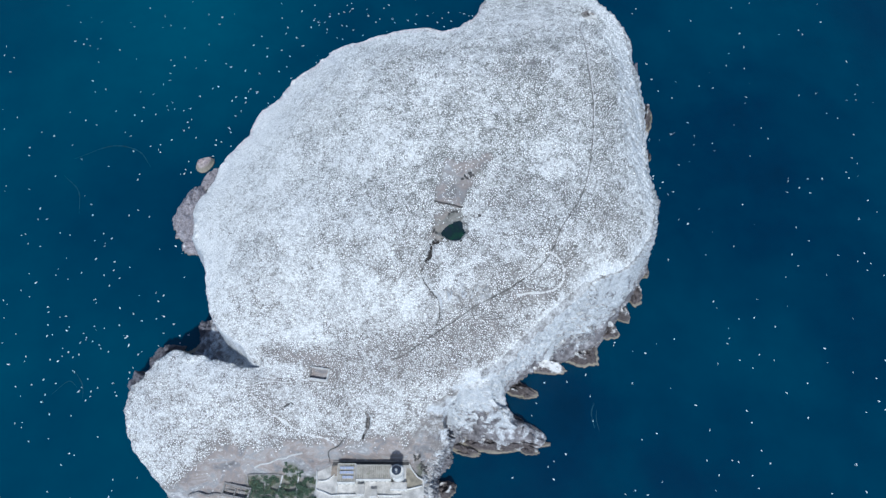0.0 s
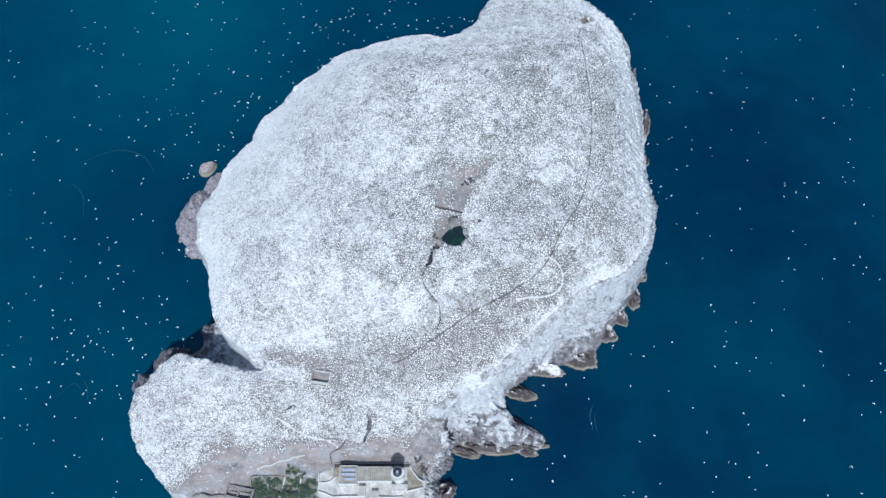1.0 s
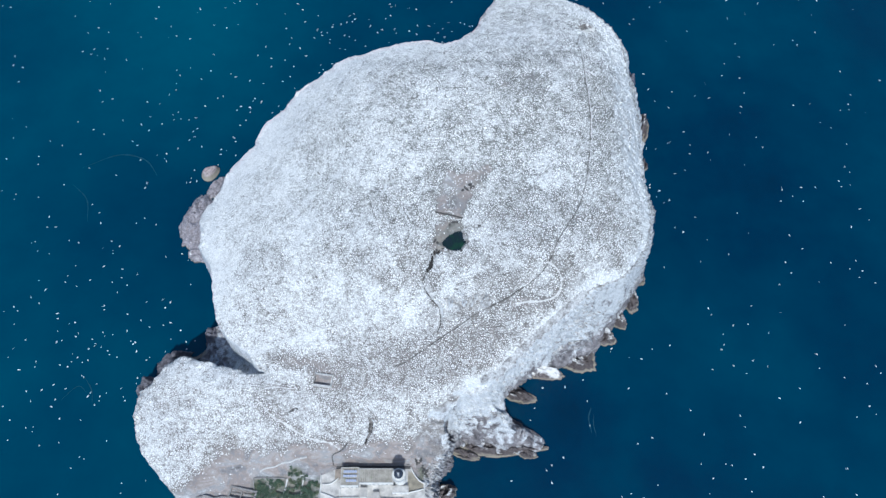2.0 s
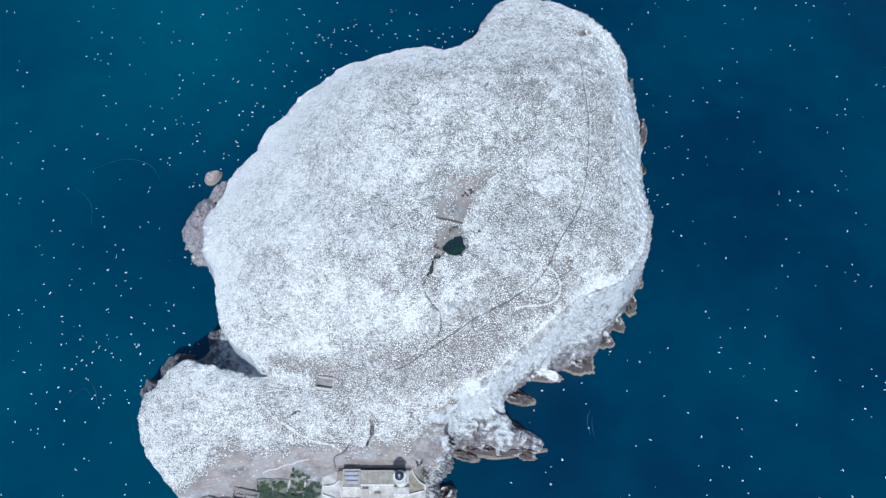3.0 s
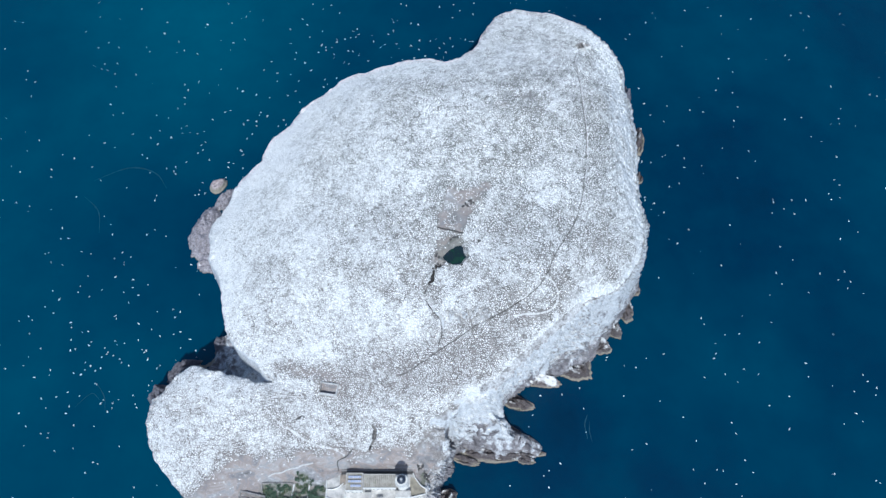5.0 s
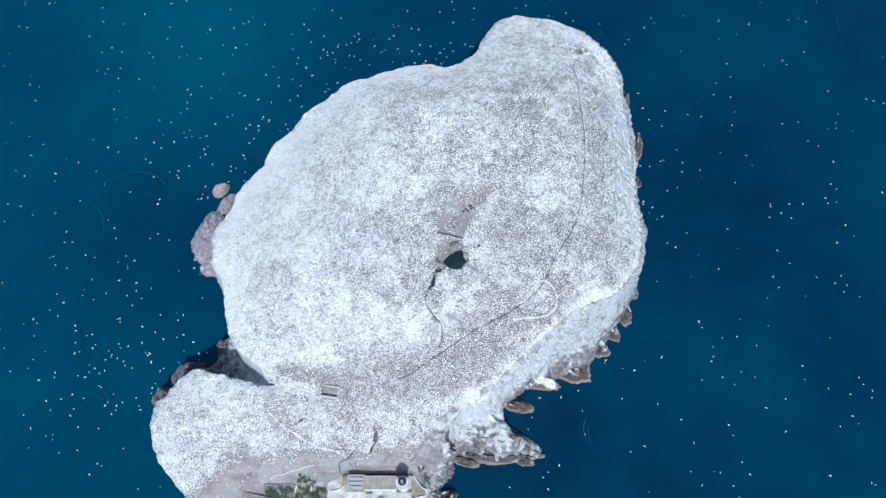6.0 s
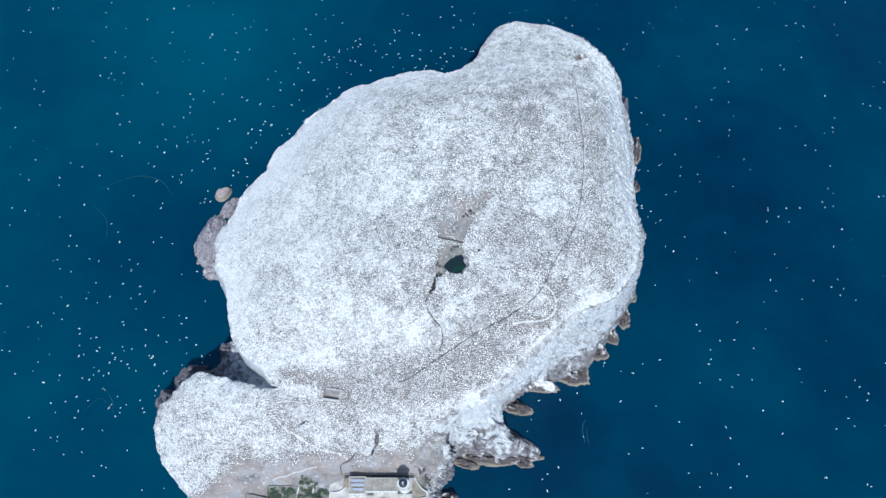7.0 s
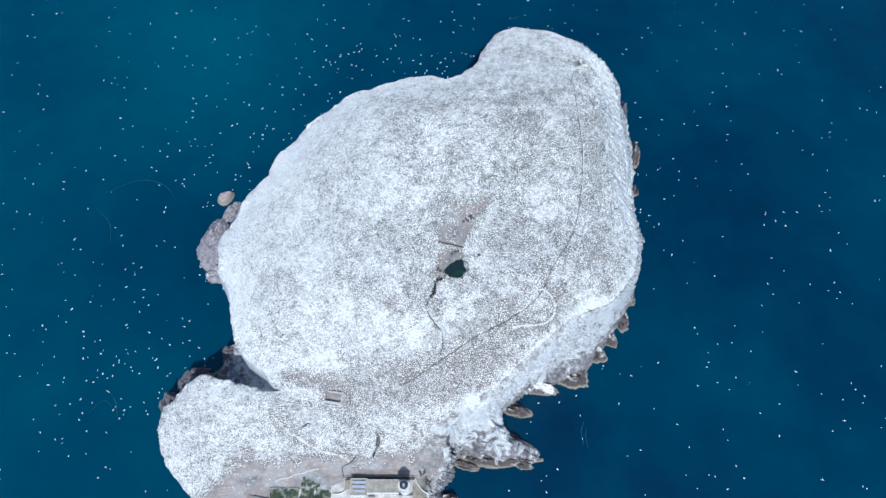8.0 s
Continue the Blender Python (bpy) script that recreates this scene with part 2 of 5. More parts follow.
def within(line, xs, ys):
    """Which points of a grid lie inside a closed line."""
    inside = np.zeros((len(ys), len(xs)), bool)
    p, q = line, np.roll(line, -1, 0)
    for k, y in enumerate(ys):
        cut = (p[:, 1] > y) != (q[:, 1] > y)
        at = np.sort(p[cut, 0] + (y - p[cut, 1]) / (q[cut, 1] - p[cut, 1]) * (q[cut, 0] - p[cut, 0]))
        inside[k] = np.searchsorted(at, xs) % 2 == 1
    return inside


def nearest(line, x, y):
    """Distance to a line's nearest sample, and that sample, for flat arrays."""
    far, which = np.empty(len(x)), np.empty(len(x), int)
    for s in range(0, len(x), 8000):
        d = (x[s:s + 8000, None] - line[None, :, 0]) ** 2 + (y[s:s + 8000, None] - line[None, :, 1]) ** 2
        which[s:s + 8000] = d.argmin(1)
        far[s:s + 8000] = np.sqrt(d.min(1))
    return far, which


CELL = 0.5
GX, GY = np.arange(-186, 152, CELL), np.arange(2, 374, CELL)
EDGE = np.array(EDGE_WEST + EDGE_EAST + EDGE_SOUTH, float)
RIM = ring(EDGE, 0.9)
ragged = RIM.copy()
RIM[:, 0] += 1.5 * lumps(ragged[:, 0], ragged[:, 1], 7, 4, 0.7)
RIM[:, 1] += 1.5 * lumps(ragged[:, 0] + 300, ragged[:, 1], 7, 4, 0.7)
SHORE = ring(SHORE_WEST + SHORE_EAST + SHORE_SOUTH, 1.5)
XX, YY = np.meshgrid(GX, GY)


def spline(knots, soft):
    """A thin plate over the spot heights."""
    p = np.array(knots, float)
    d = np.hypot(p[:, None, 0] - p[None, :, 0], p[:, None, 1] - p[None, :, 1])
    kern = np.where(d > 0, d * d * np.log(d + 1e-9), 0)
    flat = np.c_[np.ones(len(p)), p[:, :2]]
    m = np.block([[kern + soft * np.eye(len(p)), flat], [flat.T, np.zeros((3, 3))]])
    w = np.linalg.solve(m, np.r_[p[:, 2], 0, 0, 0])
    z = w[-3] + w[-2] * XX + w[-1] * YY
    for (px, py, _), k in zip(p, w):
        r2 = (XX - px) ** 2 + (YY - py) ** 2 + 1e-9
        z += k * 0.5 * r2 * np.log(r2)
    return z


def smooth(a, b, v):
    u = np.clip((v - a) / (b - a), 0, 1)
    return u * u * (3 - 2 * u)


def brow(far):
    """The broken white brow along the eastern cliff."""
    return smooth(27, 13, far + 6 * lumps(XX, YY, 12)) * smooth(70, 92, XX) * smooth(176, 205, YY) * smooth(352, 330, YY) * (1 - np.exp(-((XX - 85) / 8) ** 4 - ((YY - 313) / 9) ** 4))


def island_heights():
    rim_brow, _ = nearest(RIM, XX.ravel(), YY.ravel())
    rim_brow = rim_brow.reshape(XX.shape)
    wobx, woby = XX + 2.2 * lumps(XX, YY, 14), YY + 2.2 * lumps(XX + 400, YY, 14)
    top = spline(tuple(map(tuple, EDGE)) + DOME + SLOPE + LEDGE, 120.0)
    top += 1.3 * lumps(XX, YY, 22, 4) + 0.35 * lumps(XX + 90, YY, 4, 3)
    top += 2.2 * lumps(XX, YY, 4, 3) * smooth(-16, -9, XX) * smooth(92, 80, YY) * smooth(52, 60, YY)
    top += brow(rim_brow) * (1.5 * lumps(XX + 17, YY, 6, 5, 0.7) + 0.7 * ridges(XX, YY + 40, 4, 3))
    level = 28.5
    keep = smooth(67.7, 70.5, YY + 0.6 * lumps(XX, YY, 6)) + smooth(-66, -72, XX) + smooth(-11, -7, XX)
    top = level + (top - level) * np.clip(keep, 0, 1)
    on_top, on_land = within(RIM, GX, GY), within(SHORE, GX, GY)
    rim_far, rim_at = nearest(RIM, wobx.ravel(), woby.ravel())
    sea_far, _ = nearest(SHORE, wobx.ravel(), woby.ravel())
    rim_far, rim_at, sea_far = (v.reshape(XX.shape) for v in (rim_far, rim_at, sea_far))
    rim_far = rim_brow + (rim_far - rim_brow) * np.clip(rim_brow / 5 - 0.2, 0, 1)
    s = sea_far / (sea_far + rim_far + 1e-6)
    crag = lumps(XX + 50, YY + 20, 9, 3, 0.5)
    ribs = ridges(XX + 3 * lumps(XX, YY, 9, 2), YY, 12, 3)
    s = np.clip(s, 1e-4, 1)
    s2 = np.clip(s + (0.10 * crag + 0.11 * ribs) * 4 * s * (1 - s), 0, 1)
    p = np.where(s2 < 0.4, 0.22 * (s2 / 0.4) ** 0.8, 0.22 + 0.78 * (np.maximum(s2 - 0.4, 0) / 0.6) ** 0.85)
    cliff = RIM[rim_at, 2] * p + (3.5 * crag + 2.5 * ribs) * 4 * s * (1 - s)
    gully = np.interp(XX + 3 * crag, (-158, -146, -130, -112, -92), (0, 3, 10, 22, 41)) + 2.5 * crag
    notch = (XX < -84) & (YY > 104) & (YY < 156) & ~on_top
    wall = smooth(0, 1.6, rim_far)
    cliff = np.where(notch, np.minimum(cliff, cliff * (1 - wall) + gully * wall), cliff)
    z = np.where(on_top, top - 2.5 * np.exp(-rim_far / 3.0) * (1 + crag) + 2.0 * lumps(XX, YY + 60, 3, 3, 0.65) * np.exp(-rim_far / 4.0), np.minimum(cliff, top + 2 - (4.5 + 2.5 * crag) * np.exp(-rim_far / 5.0)))
    ledge = np.sin(2 * np.pi * (z / 7.5 + 0.9 * lumps(XX, YY, 16, 3)))
    steep = np.where(on_top, 0, np.clip(4 * s * (1 - s), 0, 1))
    z = z + steep * (1.0 * ledge + 1.6 * lumps(XX + 31, YY + 77, 5.5, 2) + 0.8 * ridges(XX + 11, YY + 7, 3.2, 1))
    z = np.where(on_land | on_top, z, -0.35 * sea_far - 0.4)
    return z, on_top, rim_far


Z, ON_TOP, RIM_FAR = island_heights()

# lines on the ground: x, y
POOL = ((0.2, 165.2), (2.6, 167.4), (6.6, 169.2), (8.8, 169.2), (9.4, 166.3), (10.6, 163.1), (8.4, 160), (5.5, 159), (1.6, 160), (-0.6, 162.6))
GULLY = ((-1.9, 158.7), (-4.6, 157.5), (-5.6, 155.3), (-6.1, 151.6), (-8.7, 147.7), (-10, 143.7), (-8.7, 140), (-5.6, 136.3), (-2.4, 132.7), (-1.6, 129.2), (-1.6, 126.1), (-3.2, 122.8))
PATH_NORTH = ((78.9, 301.8), (75.1, 287.9), (75.5, 283), (75, 272.7), (74.3, 254.5), (74.9, 240.5), (75.3, 230.6), (74.4, 217.8), (72.4, 203.4), (70, 190.9), (65.9, 178.7), (60.2, 169.2), (56.7, 163.8), (53.7, 158.5), (51.4, 152.8))
PATH_SOUTH = ((51.4, 152.8), (48.3, 148), (44.8, 144.3), (39.1, 140.8), (31.5, 137), (23.2, 133.3), (14.7, 129.6), (6.2, 124.4), (0.2, 121.4), (-6.4, 117.5), (-13.1, 113.7), (-19.2, 110.3), (-23.8, 108.8))
LOOP = ((49, 150.1), (52.2, 148.4), (55, 145.5), (56.2, 141.8), (54.9, 138.4), (51.5, 135.9), (45.9, 134.7), (39.5, 134.6), (34.4, 133.6))
WEST_SPUR = ((-91.8, 97.9), (-90.3, 100), (-86.1, 101.2), (-80.7, 101.2), (-72.7, 100.5))
WEST_PATH = ((-92.3, 95.9), (-88.9, 92.5), (-84.8, 88.6), (-78.3, 84.9), (-71, 80.6), (-63.7, 77.9), (-56.4, 76.6), (-51.4, 73.9))
STEPS_DOWN = ((-47.2, 76.9), (-50.8, 73.5), (-54.9, 71.5), (-55.1, 67.6))
CRACK = ((-37.1, 87.2), (-35.6, 84.7), (-35.8, 82.9), (-36.1, 80.7), (-37.7, 78.2), (-38.7, 76.2))
RAVINE = ((-5.5, 87.2), (-1.6, 86.5), (2.8, 87.5), (6, 88), (8.8, 86.9), (12, 85))
FISSURE = ((-76.8, 89.9), (-74.6, 90.6), (-73, 91.9), (-71.9, 90.9))
PLOT = ((1.3, 196.9), (8, 196), (22, 201), (24, 197), (18.5, 192.6), (12, 181), (8.6, 174.5), (2, 175.6), (-3.8, 176.7))


def along(line, step):
    """An open line's samples at about that step, eased round its corners."""
    p = np.array(line, float)
    p = np.vstack([2 * p[0] - p[1], p, 2 * p[-1] - p[-2]])
    out = []
    for a, b, c, d in zip(p[:-3], p[1:-2], p[2:-1], p[3:]):
        for u in np.linspace(0, 1, max(2, int(np.hypot(*(c - b)) / step)), endpoint=False):
            out.append(0.5 * (2 * b + (c - a) * u + (2 * a - 5 * b + 4 * c - d) * u * u + (3 * b - 3 * c + d - a) * u ** 3))
    return np.array(out + [p[-2]])


def window(line, margin):
    p = np.array(line, float)
    (x0, y0), (x1, y1) = p.min(0) - margin, p.max(0) + margin
    return np.s_[int((y0 - GY[0]) / CELL):int((y1 - GY[0]) / CELL) + 2, int((x0 - GX[0]) / CELL):int((x1 - GX[0]) / CELL) + 2]


NEAR_LINE = np.full(XX.shape, 99.0)


def carve(line, width, depth):
    """Sink a trench along a line."""
    w = window(line, width * 3 + 2)
    x, y = XX[w] + 0.5 * lumps(XX[w], YY[w], 3), YY[w] + 0.5 * lumps(XX[w] + 70, YY[w], 3)
    far, _ = nearest(along(line, 0.4), x.ravel(), y.ravel())
    far = far.reshape(x.shape)
    Z[w] -= depth * np.exp(-(far / width) ** 2) * (1 + 0.5 * lumps(XX[w], YY[w] + 30, 2.5))
    NEAR_LINE[w] = np.minimum(NEAR_LINE[w], far)


for line, width, depth in ((GULLY, 0.8, 1.3), (GULLY[:4], 1.5, 1.0), (PATH_NORTH, 0.35, 0.2), (PATH_SOUTH, 0.4, 0.25), (LOOP, 0.7, 0.1), (WEST_SPUR, 0.6, 0.1), (WEST_PATH, 0.7, 0.1),
                           (STEPS_DOWN, 0.7, 0.9), (CRACK, 0.7, 1.6), (CRACK[1:4], 1.2, 1.6), (RAVINE, 1.3, 3.5), (FISSURE, 0.5, 0.7)):
    carve(line, width, depth)
BLUFF = np.exp(-((XX - 10) / 14) ** 4 - ((YY - 134.5 - 0.12 * (XX - 10)) / 3.2) ** 2)
Z = Z + BLUFF * (4.6 * lumps(XX * 2.0, YY, 3.2, 3, 0.6) + 1.0)
POOL_LEVEL = 85.6
w = window(POOL, 9)
far, _ = nearest(ring(POOL, 0.5), XX[w].ravel(), YY[w].ravel())
far = np.where(within(ring(POOL, 0.5), GX, GY)[w], -1, 1) * far.reshape(XX[w].shape)
hollow = np.full(XX.shape, 99.0)
hollow[w] = far + 1.0 * lumps(XX[w], YY[w], 2.5, 3)
Z = np.where(hollow < 5, np.minimum(Z, POOL_LEVEL + np.clip(hollow * 1.1, -1.5, 0) + 0.75 * np.maximum(hollow, 0) ** 1.2), Z)


def ground(x, y):
    """The island's height at a place."""
    u, v = (x - GX[0]) / CELL, (y - GY[0]) / CELL
    i, j = int(u), int(v)
    u, v = u - i, v - j
    return float((Z[j, i] * (1 - u) + Z[j, i + 1] * u) * (1 - v) + (Z[j + 1, i] * (1 - u) + Z[j + 1, i + 1] * u) * v)


EAST_ROCK = smooth(-2, 5, XX + 6 + 0.9 * (88 - YY) + 4 * lumps(XX, YY, 6, 3)) * smooth(101, 93, YY) * smooth(66, 70, YY) * smooth(30, 20, XX)
# patches where guano lies thick, and where grey soil shows: x, y, radius
THICK = ((36, 171, 4), (51, 172, 4), (25, 160, 7), (18, 155, 4), (51, 206, 6), (63, 213, 4), (59, 245, 6), (54, 226, 4), (13, 245, 7), (-2, 231, 7), (21, 229, 6), (-5, 210, 5), (12, 208, 5), (-43, 197, 8), (-28, 205, 8),
         (-11, 200, 4), (51, 191, 5), (66, 201, 5), (31, 155, 6), (45, 145, 6), (-77, 148, 6), (-53, 145, 7), (-72, 177, 6), (-40, 168, 6), (-24, 161, 6), (-36, 137, 6), (-16, 134, 6), (15, 147, 7), (-65, 121, 7), (-82, 209, 9))
THIN = ((43, 248, 12), (24, 238, 10), (-20, 228, 10), (-8, 219, 9), (-20, 183, 10), (-39, 185, 6), (40, 180, 9), (26, 174, 7), (42, 161, 9), (-55, 164, 6), (-45, 155, 6), (-84, 157, 7), (-99, 166, 9), (-27, 142, 4), (-13, 147, 6),
        (60, 176, 6), (74, 172, 8), (79, 198, 8), (56, 221, 6), (4, 221, 7), (37, 132, 13), (18, 123, 13), (4, 112, 14), (-19, 110, 14), (-50, 223, 10), (-69, 216, 10), (-8, 253, 9), (-53, 100, 12), (-82, 87, 9))


def cover_map():
    """How thickly guano lies: thin on the trodden ground round the buildings and on the old garden plot by the pool."""
    c = np.full(XX.shape, 0.5)
    bare = smooth(81, 70, YY + 9 * lumps(XX, YY, 8, 4, 0.65) + 0.18 * np.maximum(-100 - XX, 0) ** 1.3) * smooth(-126, -106, XX + np.clip(72 - YY, -5, 18) * 0.9 + 8 * lumps(XX, YY, 10)) * smooth(2, -12, XX)
    far, _ = nearest(ring(PLOT, 0.8), XX.ravel(), YY.ravel())
    side = np.where(within(ring(PLOT, 0.8), GX, GY), far.reshape(XX.shape), -far.reshape(XX.shape))
    plot = smooth(-1.0, 1.5, side + 0.8 * lumps(XX, YY, 3))
    shore = smooth(8.0, 2.0, hollow + 2.0 * lumps(XX, YY, 3)) * smooth(4.5, -1, XX - 7 * smooth(167, 170, YY) + 1.5 * lumps(XX, YY, 4)) * smooth(156, 160, YY)
    neck = np.exp(-(((XX + 72) / 16) ** 2 + ((YY - 113 + 0.12 * (XX + 72)) / 4) ** 2))
    inside = smooth(5.2, 4.4, abs(XX + 59.4)) * smooth(3.3, 2.6, abs(YY - 104.2))
    thick = 0.085 * smooth(10, -60, XX) + 0.015 * smooth(120, 100, YY) * smooth(-80, -110, XX) - 0.03 * smooth(112, 104, YY) * smooth(-70, -90, XX) + 0.05 * smooth(-60, -110, XX) * smooth(135, 160, YY) + 0.07 * lumps(XX, YY, 24, 2)
    thick = thick + 0.07 * np.exp(-((XX + 30) / 28) ** 2 - ((YY - 136) / 14) ** 2) - 0.06 * smooth(130, 118, YY) * smooth(96, 102, YY) * smooth(-75, -60, XX) - 0.04 * smooth(10, 40, XX) * smooth(195, 225, YY) * smooth(300, 275, YY) + 0.06 * smooth(250, 300, YY)
    thick = thick + 0.045 * smooth(10, -60, XX) * smooth(190, 240, YY)
    thick = thick + 0.07 * np.exp(-RIM_FAR / 16)
    lined = np.full(XX.shape, 99.0)
    for line in (WEST_SPUR, WEST_PATH, LOOP):
        w = window(line, 8)
        far, _ = nearest(along(line, 0.5), XX[w].ravel(), YY[w].ravel())
        lined[w] = np.minimum(lined[w], far.reshape(XX[w].shape))
    thick = thick - 0.1 * np.exp(-((XX - 85) / 7) ** 2 - ((YY - 313) / 8) ** 2) - 0.16 * np.exp(-(lined / 2.6) ** 2) + 0.22 * brow(RIM_FAR) + 0.13 * np.exp(-RIM_FAR / 14) * smooth(30, 0, XX) * smooth(125, 150, YY)
    thick = thick + 0.34 * np.exp(-(RIM_FAR / 4.5) ** 2) * smooth(0, 15, XX) * smooth(215, 190, YY)
    thick = thick - 0.17 * EAST_ROCK
    bare = np.maximum(bare, 0.9 * np.exp(-(((XX + 31.5) / 4) ** 2 + ((YY - 75) / 2.6) ** 2)))
    jumble = smooth(-17, -13, XX) * smooth(3, -1, XX) * smooth(80, 70, YY) * smooth(-0.1, 0.25, lumps(XX, YY + 5, 6, 3))
    thick = thick + 0.07 * BLUFF - 0.4 * jumble + 0.16 * lumps(XX + 200, YY + 30, 7, 3, 0.6) * smooth(-70, 0, XX) * smooth(125, 150, YY)
    wx, wy = XX + 7.0 * lumps(XX + 60, YY, 5, 4, 0.75), YY + 7.0 * lumps(XX, YY + 260, 5, 4, 0.75)
    for spots, gain in ((THICK, 0.13), (THIN, -0.09)):
        most = np.zeros(XX.shape)
        for px, py, r in spots:
            w = np.s_[int((py - 2.6 * r - GY[0]) / CELL):int((py + 2.6 * r - GY[0]) / CELL), int((px - 2.6 * r - GX[0]) / CELL):int((px + 2.6 * r - GX[0]) / CELL)]
            most[w] = np.maximum(most[w], np.exp(-((wx[w] - px) ** 2 + (wy[w] - py) ** 2) / (1.15 * r) ** 2))
        thick = thick + gain * most
    return np.clip(c + thick - 0.62 * bare - 0.29 * plot - 0.42 * neck - 0.42 * shore - 0.2 * inside - 0.12 * np.exp(-((XX + 59.4) / 8) ** 4 - ((YY - 104.2) / 5.5) ** 4), 0, 1)


COVER = cover_map()


def grid_mesh(name, z, keep, mat):
    rows, cols = z.shape
    idx = np.arange(rows * cols).reshape(rows, cols)
    quads = np.stack([idx[:-1, :-1], idx[:-1, 1:], idx[1:, 1:], idx[1:, :-1]], -1).reshape(-1, 4)
    quads = quads[keep[:-1, :-1].ravel()]
    used = np.unique(quads)
    remap = np.zeros(rows * cols, int)
    remap[used] = np.arange(len(used))
    co = np.stack([XX.ravel(), YY.ravel(), z.ravel()], -1)[used]
    quads = remap[quads]
    me = bpy.data.meshes.new(name)
    me.vertices.add(len(co))
    me.vertices.foreach_set("co", co.ravel())
    me.loops.add(quads.size)
    me.loops.foreach_set("vertex_index", quads.ravel())
    me.polygons.add(len(quads))
    me.polygons.foreach_set("loop_start", np.arange(len(quads)) * 4)
    me.polygons.foreach_set("use_smooth", np.ones(len(quads), bool))
    me.update(calc_edges=True)
    me.materials.append(mat)
    return me, used


me, used = grid_mesh("rock_island", Z, Z > -6, ROCK)
me.attributes.new("cover", "FLOAT", "POINT").data.foreach_set("value", COVER.ravel()[used].astype(np.float32))
weedy = smooth(63, 60.5, YY + 2 * lumps(XX, YY, 5)) * smooth(-60, -62.5, XX) * smooth(-96, -92, XX) * np.clip(0.5 + 1.1 * lumps(XX, YY + 9, 4, 3), 0, 0.8)
weedy = np.maximum(weedy, 0.8 * np.exp(-(((XX + 73) / 3.5) ** 2 + ((YY - 64) / 2.2) ** 2) ** 2))
weedy = np.maximum(weedy, 0.85 * smooth(0.0, 0.35, lumps(XX, YY + 31, 4, 4, 0.7) + 0.5 - (((XX + 11 + 0.35 * (YY - 64)) / 3.6) ** 2 + ((YY - 64.5) / 6.5) ** 2)))
weedy = np.maximum(weedy, 0.4 * smooth(6, 1, hollow + 1.5 * lumps(XX, YY + 4, 3)) * smooth(4.5, -1, XX - 7 * smooth(167, 170, YY)) * smooth(157, 161, YY))
me.attributes.new("green", "FLOAT", "POINT").data.foreach_set("value", weedy.ravel()[used].astype(np.float32))
tagged(new("ground", me), "steep rock island whitened with guano, standing in the sea", "rock island", kind="structure")


def part(name, bm, mat, parent, label=""):
    """One mesh object under a thing or a part."""
    me = bpy.data.meshes.new(name)
    bm.to_mesh(me)
    bm.free()
    me.materials.append(mat)
    ob = new(name, me)
    ob.parent = parent
    return tagged(ob, label)


